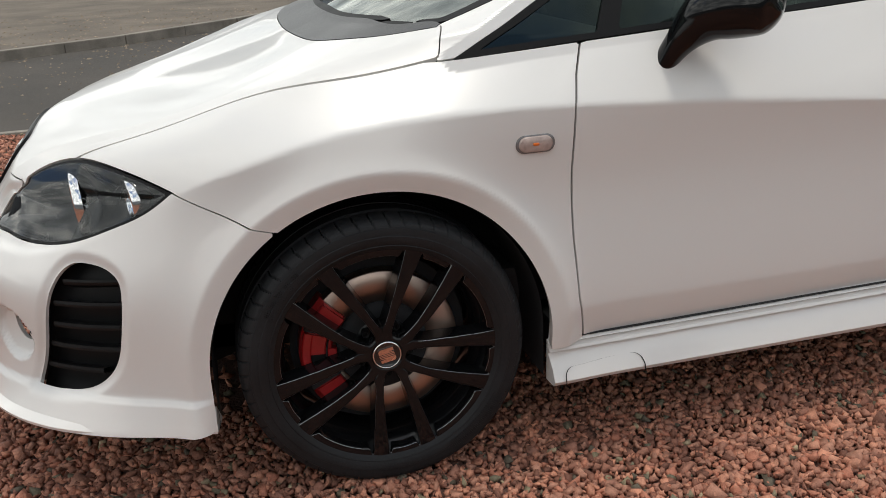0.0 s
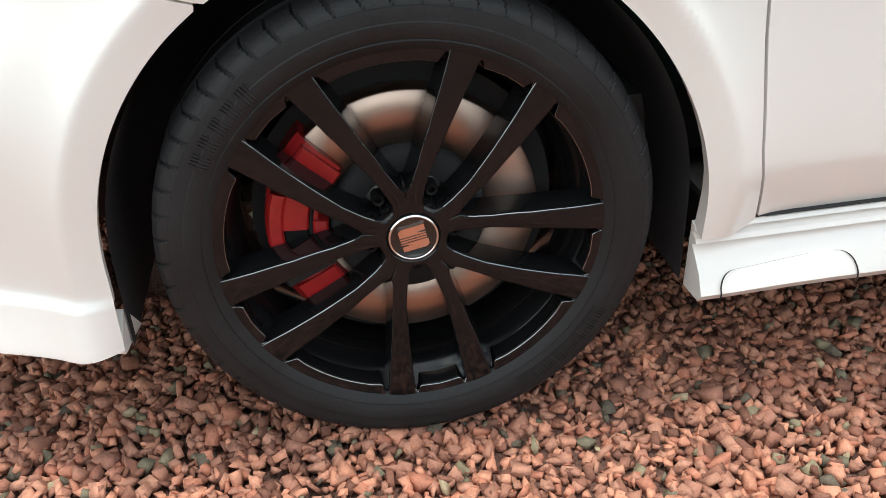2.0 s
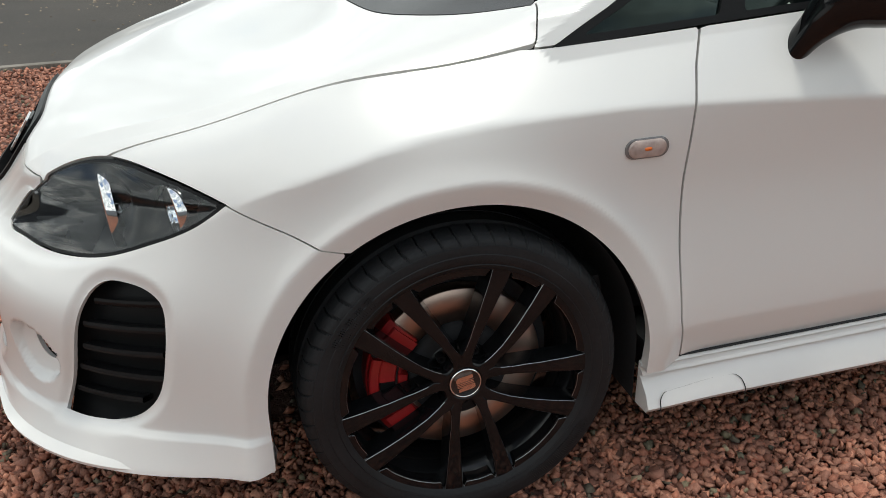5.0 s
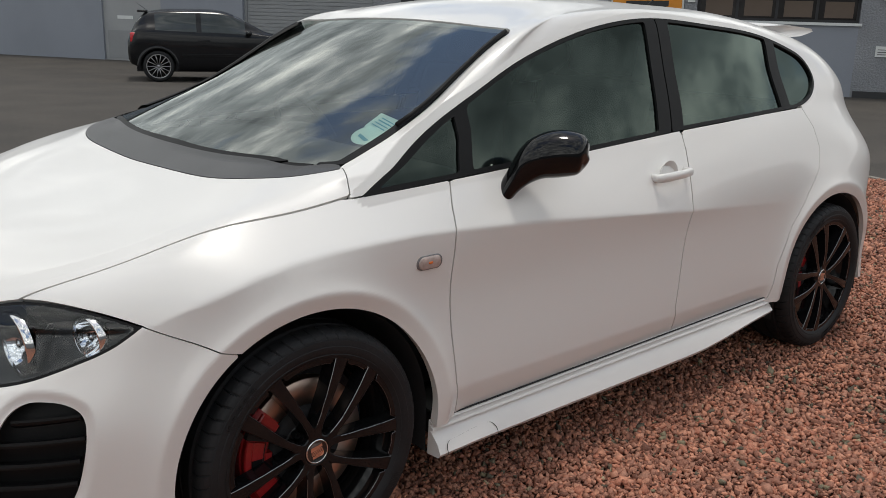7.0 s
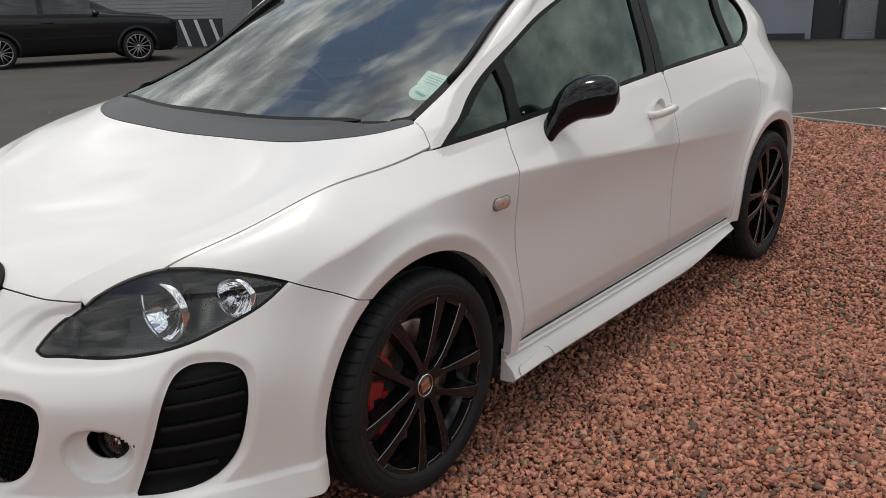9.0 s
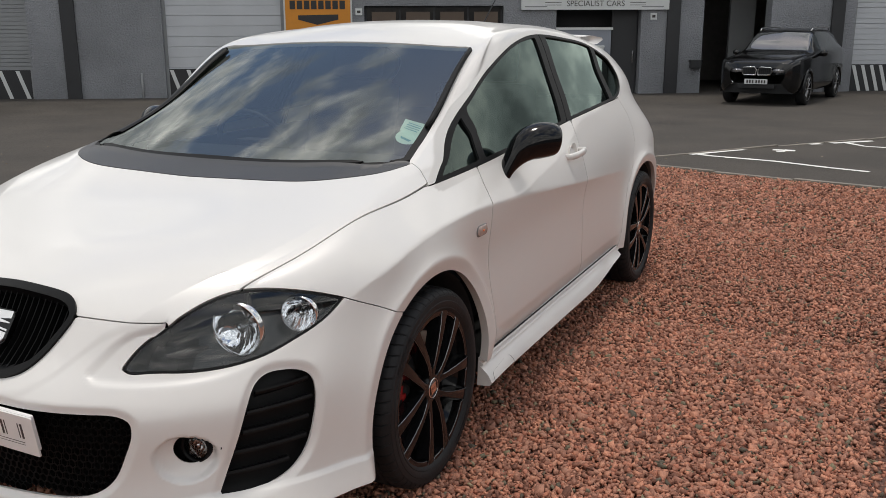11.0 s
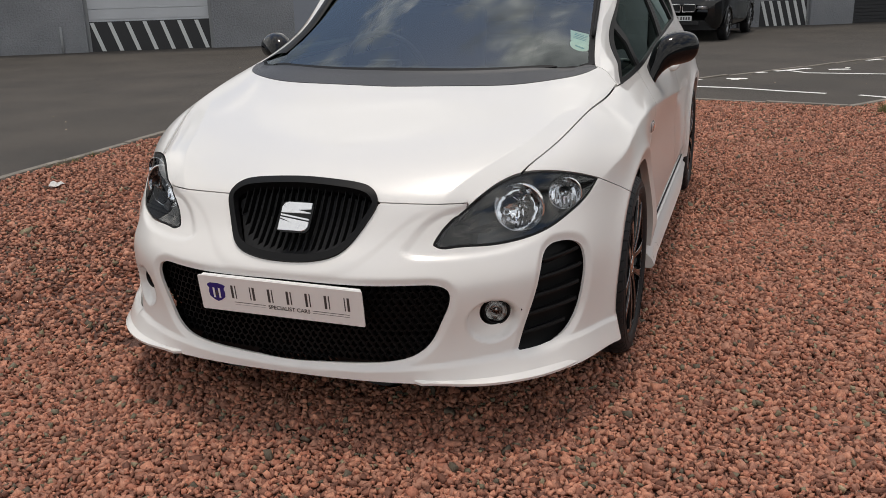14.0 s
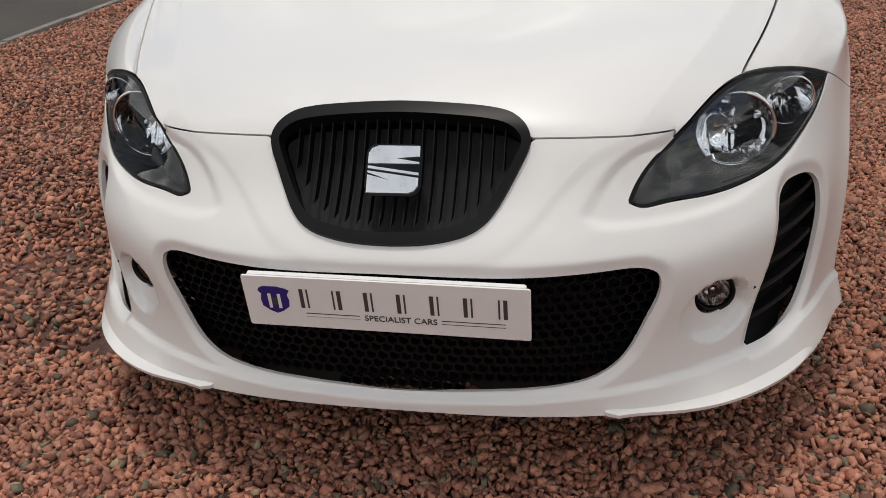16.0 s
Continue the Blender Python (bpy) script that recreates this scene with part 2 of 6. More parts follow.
def lettering(name, text, size, place, material, parent, depth=.0006):
    """Raised words in the built-in font, as one mesh; place: a matrix for the words' centre, x along them, y up."""
    cu = bpy.data.curves.new(name, "FONT")
    cu.body, cu.size, cu.align_x, cu.align_y, cu.extrude = text, size, "CENTER", "CENTER", depth
    tmp = new("tmp_text", cu)
    bpy.context.view_layer.update()
    me = bpy.data.meshes.new_from_object(tmp.evaluated_get(bpy.context.evaluated_depsgraph_get()))
    bpy.data.objects.remove(tmp)
    me.transform(place)
    me.materials.append(material)
    ob = new(name, me)
    ob.parent = parent
    return ob

# ---- the car's outer skin: guide rings, nose centre round the near side to tail centre, lofted upwards ----
# each row: distance back from the front axle, half width, height
RING = {
    "lower edge": [(-.935, 0, .205), (-.930, .25, .207), (-.885, .46, .205), (-.775, .65, .200), (-.585, .790, .197), (-.37, .845, .200), (0, .855, .200), (.45, .862, .215), (1.0, .862, .220), (1.55, .858, .225), (2.1, .855, .230), (2.58, .850, .235), (3.0, .82, .24), (3.25, .60, .25), (3.33, 0, .25)],
    "bumper": [(-.948, 0, .33), (-.935, .25, .33), (-.868, .455, .335), (-.762, .62, .34), (-.592, .768, .335), (-.37, .846, .33), (0, .862, .33), (.45, .876, .33), (1.0, .874, .33), (1.55, .870, .34), (2.1, .866, .35), (2.58, .866, .36), (2.98, .82, .36), (3.27, .60, .36), (3.36, 0, .36)],
    "bulge": [(-.957, 0, .485), (-.944, .25, .487), (-.872, .455, .485), (-.752, .63, .49), (-.580, .772, .49), (-.37, .846, .49), (0, .864, .50), (.45, .869, .50), (1.0, .868, .50), (1.55, .866, .50), (2.1, .864, .50), (2.58, .868, .50), (2.98, .825, .50), (3.26, .58, .50), (3.37, 0, .50)],
    "lamp": [(-.853, 0, .60), (-.848, .24, .60), (-.800, .44, .60), (-.682, .61, .61), (-.530, .748, .62), (-.37, .825, .635), (0, .862, .65), (.45, .862, .66), (1.0, .862, .66), (1.55, .860, .65), (2.1, .860, .64), (2.58, .868, .64), (2.98, .82, .63), (3.26, .56, .62), (3.37, 0, .62)],
    "bonnet lip": [(-.750, 0, .738), (-.765, .25, .705), (-.750, .44, .693), (-.610, .60, .745), (-.490, .715, .745), (-.36, .798, .738), (0, .850, .785), (.45, .862, .806), (1.0, .862, .78), (1.55, .858, .75), (2.1, .855, .76), (2.58, .856, .79), (3.01, .80, .80), (3.24, .53, .78), (3.37, 0, .78)],
    "bonnet": [(-.52, 0, .820), (-.535, .22, .812), (-.53, .40, .795), (-.47, .565, .802), (-.36, .672, .830), (-.22, .724, .867), (0, .752, .893), (.45, .792, .938), (1.0, .786, .972), (1.55, .776, 1.004), (2.1, .762, 1.030), (2.52, .748, 1.045), (2.93, .690, 1.03), (3.18, .48, 1.0), (3.32, 0, 1.0)],
    "cowl": [(-.065, 0, .937), (-.068, .22, .938), (-.04, .42, .944), (0, .56, .953), (.06, .64, .960), (.13, .695, .964), (.25, .735, .967), (.52, .762, .995), (1.0, .758, 1.040), (1.55, .748, 1.075), (2.1, .732, 1.09), (2.50, .720, 1.10), (2.92, .668, 1.10), (3.14, .47, 1.1), (3.25, 0, 1.1)],
    "screen": [(.40, 0, 1.145), (.42, .20, 1.143), (.45, .40, 1.138), (.49, .54, 1.128), (.53, .615, 1.12), (.58, .662, 1.118), (.66, .690, 1.125), (.80, .696, 1.165), (1.1, .692, 1.20), (1.55, .684, 1.21), (2.05, .676, 1.20), (2.50, .670, 1.195), (2.86, .622, 1.195), (3.04, .45, 1.195), (3.13, 0, 1.195)],
    "roof edge": [(.90, 0, 1.348), (.905, .20, 1.346), (.91, .40, 1.338), (.905, .53, 1.331), (.885, .600, 1.325), (.89, .628, 1.322), (.96, .628, 1.335), (1.06, .622, 1.350), (1.25, .612, 1.365), (1.56, .602, 1.372), (2.0, .602, 1.360), (2.36, .596, 1.326), (2.67, .555, 1.298), (2.84, .42, 1.303), (2.90, 0, 1.31)],
    "roof": [(1.15, 0, 1.412), (1.16, .20, 1.410), (1.17, .36, 1.402), (1.18, .46, 1.393), (1.20, .50, 1.389), (1.22, .52, 1.388), (1.27, .53, 1.391), (1.35, .53, 1.397), (1.5, .525, 1.403), (1.7, .515, 1.404), (2.0, .50, 1.400), (2.28, .475, 1.382), (2.50, .43, 1.362), (2.60, .33, 1.36), (2.64, 0, 1.366)],
    "crown": [(1.50, 0, 1.438), (1.50, .11, 1.437), (1.51, .20, 1.434), (1.52, .25, 1.431), (1.53, .27, 1.430), (1.55, .28, 1.429), (1.58, .285, 1.429), (1.62, .285, 1.430), (1.7, .28, 1.430), (1.8, .275, 1.428), (1.95, .26, 1.422), (2.08, .24, 1.414), (2.17, .21, 1.407), (2.21, .15, 1.406), (2.23, 0, 1.408)],
    "spine": [(1.60, 0, 1.440), (1.60, 0, 1.440), (1.61, 0, 1.440), (1.62, 0, 1.440), (1.63, 0, 1.440), (1.64, 0, 1.440), (1.66, 0, 1.440), (1.69, 0, 1.439), (1.74, 0, 1.438), (1.8, 0, 1.436), (1.9, 0, 1.433), (1.99, 0, 1.428), (2.05, 0, 1.424), (2.08, 0, 1.421), (2.1, 0, 1.419)],
}


def spline(knots, points, at):
    """A natural cubic through points (n, m) at knots (n), read at the places at."""
    n = len(knots)
    h = np.diff(knots)
    a, b = np.zeros((n, n)), np.zeros((n, points.shape[1]))
    a[0, 0] = a[-1, -1] = 1
    for i in range(1, n - 1):
        a[i, i - 1], a[i, i], a[i, i + 1] = h[i - 1], 2 * (h[i - 1] + h[i]), h[i]
        b[i] = 6 * ((points[i + 1] - points[i]) / h[i] - (points[i] - points[i - 1]) / h[i - 1])
    m = np.linalg.solve(a, b)
    i = np.clip(np.searchsorted(knots, at, side="right") - 1, 0, n - 2)
    u, v, hh = (knots[i + 1] - at)[:, None], (at - knots[i])[:, None], h[i][:, None]
    return (m[i] * u ** 3 + m[i + 1] * v ** 3) / (6 * hh) + (points[i] / hh - m[i] * hh / 6) * u + (points[i + 1] / hh - m[i + 1] * hh / 6) * v


def smooth(a, b, x):
    t = np.clip((x - a) / (b - a), 0, 1)
    return t * t * (3 - 2 * t)


ARCH = .372          # radius of the wheel openings
AXLE_Z = .312
WHEELBASE = 2.578


def shape_skin(p):
    """Adds the door crease and the flared wheel arches to skin points (n, 3); the near side has negative y."""
    x, y, z = p[:, 0].copy(), p[:, 1].copy(), p[:, 2].copy()
    side = np.sign(y) * smooth(.55, .74, np.abs(y))
    crease = np.interp(x, [-.45, -.35, -.30, -.23, -.15, -.06, .05, .17, .29, .44, .74, 1.1, 1.5, 2.0, 2.4], [.675, .722, .743, .766, .789, .806, .818, .824, .826, .820, .803, .773, .738, .70, .68])
    fade = smooth(-.47, -.20, x) * (1 - .75 * smooth(1.3, 2.0, x)) * (1 - smooth(2.0, 2.35, x))
    off = np.sqrt((z - crease) ** 2 + .003 ** 2) - .003
    ridge = np.where(z > crease, np.exp(-off / .075), np.exp(-off / .050))
    y += side * (.0195 + .011 * (1 - smooth(.15, .45, x))) * fade * ridge
    tuck = smooth(.36, .46, x) * (1 - smooth(2.06, 2.16, x))
    y -= side * .24 * tuck * np.maximum(0, .365 - z)
    for cx in (0, WHEELBASE):
        r = np.hypot(x - cx, np.maximum(z - AXLE_Z, 0)) + .0
        r = np.where(z < AXLE_Z, np.abs(x - cx), r)
        edge = ARCH + .042
        beyond = (r - edge + np.sqrt((r - edge) ** 2 + .0035 ** 2)) / 2
        within = np.clip(beyond - (r - edge), 0, .045)
        lip = np.exp(-beyond / .048) - .34 * within / .04
        y += side * .028 * lip * (1 - smooth(.78, .90, z))
    return np.stack([x, y, z], 1)


def skin_grid(nv=22):
    """Points (rows, columns, 3) of the near half of the skin."""
    rows = []
    fine = [26, 26, 26, 30, 30, 46, 56, 44, 26, 26, 44, 44, 22, 22]          # steps between the guide points, finest over the wheel arches
    for ring in RING.values():
        p = np.array([(x, -w, z) for x, w, z in ring])
        p = np.concatenate([p[3:0:-1] * (1, -1, 1), p, p[-2:-5:-1] * (1, -1, 1)])
        gaps = np.maximum(np.linalg.norm(np.diff(p, axis=0), axis=1), .01)
        knots = np.concatenate([[0], np.cumsum(gaps)])
        at = np.concatenate([knots[i] + (knots[i + 1] - knots[i]) * np.arange(fine[i - 3]) / fine[i - 3] for i in range(3, 17)] + [[knots[17]]])
        rows.append(spline(knots, p, at))
    rows = np.array(rows)
    out = []
    for c in range(rows.shape[1]):
        p = rows[:, c]
        knots = np.concatenate([[0], np.cumsum(np.maximum(np.linalg.norm(np.diff(p, axis=0), axis=1), .02))])
        at = np.concatenate([knots[i] + (knots[i + 1] - knots[i]) * np.arange(nv) / nv for i in range(len(p) - 1)] + [[knots[-1]]])
        out.append(spline(knots, p, at))
    grid = np.array(out).transpose(1, 0, 2)
    return shape_skin(grid.reshape(-1, 3)).reshape(grid.shape)


# ---- ground, kerbs, building ----
WALL_N, WALL_D = Vector((.857, .515, 0)), 19.2       # the building's front: normal and distance
WALL_BASE = -.20


def fall(x, y):
    """The yard drops gently towards the building."""
    a = (x * WALL_N.x + y * WALL_N.y - 4) / 12
    a = max(0, min(1, a))
    return -.025 - .175 * a * a * (3 - 2 * a)


def ground_mat():
    m = surface("worn asphalt", (.040, .035, .030), .90, vary=.30, scale=.9, fine=160, bump=.5, second=(.064, .055, .047))
    t = m.node_tree
    ramp = [n for n in t.nodes if n.type == "VALTORGB"][0]
    b = t.nodes["Principled BSDF"]
    c = [n for n in t.nodes if n.type == "TEX_COORD"][0]
    spots = t.nodes.new("ShaderNodeTexVoronoi")
    spots.inputs["Scale"].default_value = 55
    link_nodes(t, c, "Object", spots, "Vector")
    chips = t.nodes.new("ShaderNodeValToRGB")
    chips.color_ramp.elements[0].position, chips.color_ramp.elements[0].color = .10, (.20, .18, .16, 1)
    chips.color_ramp.elements[1].position, chips.color_ramp.elements[1].color = .22, (1, 1, 1, 1)
    mix = t.nodes.new("ShaderNodeMixRGB")
    mix.blend_type, mix.inputs["Fac"].default_value = "MULTIPLY", .35
    link_nodes(t, spots, "Distance", chips, "Fac")
    link_nodes(t, ramp, "Color", mix, "Color1")
    link_nodes(t, chips, "Color", mix, "Color2")
    link_nodes(t, mix, "Color", b, "Base Color")
    return m


ASPHALT = ground_mat()
VERGE = surface("dusty brown tarmac", (.088, .072, .056), .95, vary=.35, scale=1.2, fine=110, bump=.5, second=(.14, .115, .09))
CONCRETE = surface("grey kerb concrete", (.15, .132, .108), .9, vary=.35, scale=5, fine=120, bump=.6, second=(.23, .205, .175))
LINE_PAINT = surface("worn white road paint", (.78, .77, .74), .8, vary=.25, scale=9, fine=90)
steps = sorted({round(v, 2) for v in [*np.arange(-8, 26, 1.0), *[-3000, -1200, -500, -200, -90, -45, -25, -15, 30, 38, 50, 80, 150, 300, 700, 1500, 3000]]})
gv = [(x, y, fall(x, y)) for x in steps for y in steps]
n = len(steps)
gf = [(i * n + j, (i + 1) * n + j, (i + 1) * n + j + 1, i * n + j + 1) for i in range(n - 1) for j in range(n - 1)]
tagged(obj("ground", gv, gf, ASPHALT), "dark worn asphalt yard", "ground", kind="structure")

BED = [(-6.5, 3.72), (1.6, 3.74), (4.8, 3.80), (6.4, 3.70), (7.2, 2.9), (7.22, 1.2), (6.95, .20), (6.42, -2.08), (7.25, -2.72), (9.6, -4.7), (10.5, -6.5), (-6.5, -6.5)]
BED_BASE = surface("packed red grit", (.085, .039, .028), .95, vary=.35, scale=30, fine=140, bump=1.0, second=(.13, .066, .050))
bm = bmesh.new()
bm.faces.new([bm.verts.new((x, y, -.010)) for x, y in BED])
bmesh.ops.triangulate(bm, faces=bm.faces[:])
tagged(part("gravel_bed", bm, BED_BASE), "packed red grit under loose gravel", "ground", kind="structure")


def kerb(points, wide, top, sunk=False, label="grey concrete kerb edging"):
    """Kerb stones laid end to end along points, each a part."""
    pts = [Vector((*p, 0)) for p in points]
    root = tagged(new("kerb_run"), label, "kerb", kind="structure")
    for a, b in zip(pts[:-1], pts[1:]):
        d = b - a
        count = max(1, round(d.length / .91))
        for k in range(count):
            p, q = a + d * (k / count), a + d * ((k + 1) / count)
            mid = (p + q) / 2
            half = (q - p).length / 2 - .004
            bmk = block(-half, half, -wide / 2, wide / 2, -.15, top + random.uniform(-.006, .006), .010)
            bmesh.ops.transform(bmk, matrix=Matrix.Translation((mid.x, mid.y, fall(mid.x, mid.y) + .025 if sunk else 0)) @ pose(0, 0, 0, 0, 0, math.degrees(math.atan2(d.y, d.x)) + random.uniform(-.4, .4)), verts=bmk.verts)
            part("kerb_stone", bmk, CONCRETE, root)
    return root


kerb([(-6.5, 3.76), (1.6, 3.78), (4.8, 3.84), (6.42, 3.75), (7.25, 2.9), (7.27, 1.2), (7.0, .19), (6.46, -2.10), (7.28, -2.70), (9.65, -4.68), (12.05, -7.5)], .07, .012)
kerb([(-8, 5.6), (-5.2, 6.7), (-2.55, 8.25), (-1.27, 9.07), (.10, 10.3), (1.1, 11.6), (1.5, 13.2), (1.0, 15.5)], .12, .085)
bm = bmesh.new()
bm.faces.new([bm.verts.new((x, y, .045)) for x, y in [(-8, 5.66), (-5.2, 6.76), (-2.58, 8.31), (-1.30, 9.13), (.06, 10.36), (1.05, 11.64), (1.43, 13.2), (.94, 15.5), (-4, 24), (-20, 24), (-20, 4)][::-1]])
bmesh.ops.triangulate(bm, faces=bm.faces[:])
bmesh.ops.recalc_face_normals(bm, faces=bm.faces[:])
tagged(part("verge", bm, VERGE), "dusty brown tarmac verge behind a kerb", "ground", kind="structure")


def strip(points, wide, name="parking_line"):
    """A painted line on the asphalt, broken by wear."""
    vs, fs = [], []
    for (x0, y0), (x1, y1) in zip(points[:-1], points[1:]):
        d = Vector((x1 - x0, y1 - y0, 0))
        s = d.normalized().cross(Vector((0, 0, 1))) * wide / 2
        m = max(2, int(d.length / .16))
        for k in range(m):
            if random.random() < .07:
                continue
            for u in (k / m, (k + 1) / m):
                c = Vector((x0, y0, 0)) + d * u
                w = s * random.uniform(.78, 1.1)
                vs += [(c.x + w.x, c.y + w.y, fall(c.x, c.y) + .005), (c.x - w.x, c.y - w.y, fall(c.x, c.y) + .005)]
            i = len(vs) - 4
            fs.append((i, i + 1, i + 3, i + 2))
    return tagged(obj(name, vs, fs, LINE_PAINT, smoothed=False), "worn white painted parking line", "road marking", kind="structure")


strip([(8.40, -.03), (9.16, -.53)], .10)
strip([(10.12, -1.22), (10.89, -1.95)], .10)
strip([(12.16, -2.70), (12.60, -3.05)], .10)
strip([(8.62, .15), (8.34, -.29), (8.14, -1.01), (7.83, -1.58), (7.60, -2.16)], .085)
strip([(7.57, -2.29), (7.30, -2.70)], .085)
strip([(10.55, -1.60), (10.12, -1.88), (9.95, -2.93), (9.70, -4.1)], .085)
strip([(9.28, -.86), (9.27, -1.12)], .14, "worn_bay_mark")
strip([(10.66, -2.17), (10.72, -2.45)], .14, "worn_bay_mark")
strip([(9.12, -.92), (9.13, -1.02)], .07, "worn_bay_mark")
strip([(10.98, -2.41), (10.95, -2.54)], .08, "worn_bay_mark")
kerb([(7.30, .80), (8.42, .02), (9.75, -.86), (11.06, -1.86), (13.1, -3.2), (16, -5.3)], .06, -.012, True, "low concrete edging beside the parking bays")

WALLS = surface("grey roughcast", (.20, .21, .225), .92, vary=.16, scale=.8, fine=26, bump=1.0, second=(.25, .26, .28))
WALLS.node_tree.nodes["Bump"].inputs["Distance"].default_value = .035
SMOOTH_WALL = surface("blue-grey painted wall", (.24, .26, .30), .8, vary=.12, scale=.7, fine=60, bump=.3)
SHUTTER = surface("pale shutter paint", (.48, .50, .53), .55, vary=.10, scale=1.5, fine=60)
DARK_SHUTTER = surface("grey steel shutter", (.24, .25, .26), .5, vary=.12, scale=2)
CHARCOAL = surface("charcoal paint", (.030, .031, .034), .7, vary=.2)
DOORGREY = surface("grey steel door", (.30, .31, .32), .55, vary=.12, scale=1.4)
DARK_GLASS = surface("dark window glass", (.02, .018, .017), .12, vary=.3)
AMBER_SIGN = surface("amber sign board", (.62, .24, .02), .5, vary=.08)
WHITE_SIGN = surface("white sign board", (.62, .64, .64), .5, vary=.05)
INSIDE = surface("dim workshop", (.22, .21, .20), .9, vary=.2)
at_wall = Matrix.Translation(WALL_N * WALL_D) @ pose(0, 0, 0, 0, 0, math.degrees(math.atan2(-.857, .515)))
building = tagged(new("workshop_building"), "long grey roughcast workshop row with roller shutters", "building", kind="structure")
building.matrix_world = at_wall


def wpart(name, x0, x1, y0, y1, z0, z1, material, parent=None, label="", bevel=.0):
    return part(name, block(x0, x1, y0, y1, z0, z1, bevel), material, parent or building, label)


TOP = 4.6
BASE = WALL_BASE - .15
openings = [(-15.42, -13.5, 2.3), (-10.98, -7.28, 2.9), (-4.2, -1.36, 2.9), (.57, 3.95, 1.94, 1.36), (5.25, 7.38, 1.95), (8.96, 10.70, 2.9), (12.9, 14.44, 2.9), (15.75, 18.4, 2.9)]
x = -60.0
for o in openings:
    wpart("wall", x, o[0], 0, .35, BASE, TOP, SMOOTH_WALL if o[0] < -10 else WALLS)
    wpart("wall_above", o[0], o[1], .0, .35, o[2], TOP, WALLS)
    if len(o) > 3:
        wpart("wall_below", o[0], o[1], 0, .35, BASE, o[3], SMOOTH_WALL)
    x = o[1]
wpart("wall", x, 60, 0, .35, BASE, TOP, WALLS)
wpart("roof_edge", -60, 60, -.12, 6, TOP, TOP + .25, CHARCOAL)
wpart("workshop_back", -60, 60, 5.5, 5.7, BASE, TOP, INSIDE)
wpart("workshop_floor", -60, 60, .35, 5.5, BASE, WALL_BASE - .03, INSIDE)


def shutter(x0, x1, z0, z1, pitch, material, label, stripes=0):
    root = wpart("roller_shutter", x0, x1, .16, .20, z0, z1, material, None, label)
    k = z0
    while k < z1 - pitch * .5:
        b = block(x0 + .01, x1 - .01, .135, .165, k + .004, min(z1, k + pitch - .004), .008)
        part("slat", b, material, root)
        k += pitch
    for sgn, xx in ((1, x0), (-1, x1)):
        wpart("guide_rail", min(xx, xx + sgn * .07), max(xx, xx + sgn * .07), .10, .22, z0, z1, DARK_SHUTTER, root)
    if stripes:
        base = wpart("striped_panel", x0 + .05, x1 - .05, .105, .13, z0, z0 + .68, CHARCOAL, root, "black panel with white slanted stripes")
        w = (x1 - x0 - .1) / stripes
        for i in range(stripes):
            s = x0 + .08 + i * w
            vs = [(s, .100, z0 + .66), (s + .09, .100, z0 + .66), (s + .30, .100, z0 + .01), (s + .21, .100, z0 + .01)]
            vs += [(a, .106, c) for a, _, c in vs]
            obj("stripe", vs, [(0, 1, 2, 3), (4, 7, 6, 5), (0, 4, 5, 1), (2, 6, 7, 3), (0, 3, 7, 4), (1, 5, 6, 2)], WHITE_SIGN, base, smoothed=False)
    return root


shutter(-10.98, -7.28, WALL_BASE, 2.9, .095, DARK_SHUTTER, "grey ribbed steel roller shutter, closed", 9)
shutter(-4.2, -1.36, WALL_BASE, 2.9, .24, SHUTTER, "pale panelled roller shutter above a striped base", 7)
shutter(12.9, 14.44, WALL_BASE, 2.9, .13, SHUTTER, "pale roller shutter above a striped base", 6)
shutter(15.75, 18.4, WALL_BASE, 2.9, .095, CHARCOAL, "charcoal roller shutter, closed")

door_1_ob = wpart("steel_door", -15.42, -13.5, .06, .11, WALL_BASE, 2.3, DOORGREY, None, "grey steel door with a tread-plate foot")
wpart("letter_slot", -14.95, -14.45, .045, .06, .93, 1.02, WHITE_SIGN, door_1_ob, "white letter slot")
wpart("tread_plate", -15.3, -14.4, .045, .06, WALL_BASE + .05, .62, DARK_SHUTTER, door_1_ob)
win = wpart("window_band", .57, 3.95, .14, .18, 1.36, 1.94, CHARCOAL, None, "dark band window above a white sill")
for i in range(4):
    a = .63 + i * .83
    wpart("pane", a, a + .77, .125, .14, 1.42, 1.90, DARK_GLASS, win)
    wpart("blind", a + .12, a + .70, .118, .124, 1.46, 1.80, surface("brown blind", (.12, .09, .07), .8), win)
wpart("window_sill", .52, 4.0, -.05, .14, 1.30, 1.36, WHITE_SIGN, win)
wpart("plinth", 4.0, 6.5, -.03, .0, WALL_BASE - .05, -.06, CHARCOAL)
entry = wpart("entrance_recess", 5.25, 7.38, .9, 1.0, BASE, 1.95, CHARCOAL, None, "dark recessed entrance with a grey side door")
wpart("side_panel", 5.25, 6.66, .10, .16, WALL_BASE, 1.36, SMOOTH_WALL, entry)
wpart("panel_cap", 5.22, 6.70, .08, .18, 1.36, 1.42, WHITE_SIGN, entry)
box = wpart("letterbox", 6.20, 6.46, .0, .10, .72, .96, WHITE_SIGN, None, "white letterbox with a curved lid", .02)
wpart("lid", 6.18, 6.48, -.012, .10, .93, .985, WHITE_SIGN, box, "", .015)
wpart("dark_door", 6.70, 7.34, .20, .25, WALL_BASE, 1.95, CHARCOAL, entry)
wpart("door_pull", 7.22, 7.25, .15, .20, .55, .85, CHROME, entry)
sign = wpart("sign_board", 4.37, 8.04, -.08, -.01, 1.84, 2.42, WHITE_SIGN, None, "long white sign board with dark lettering")
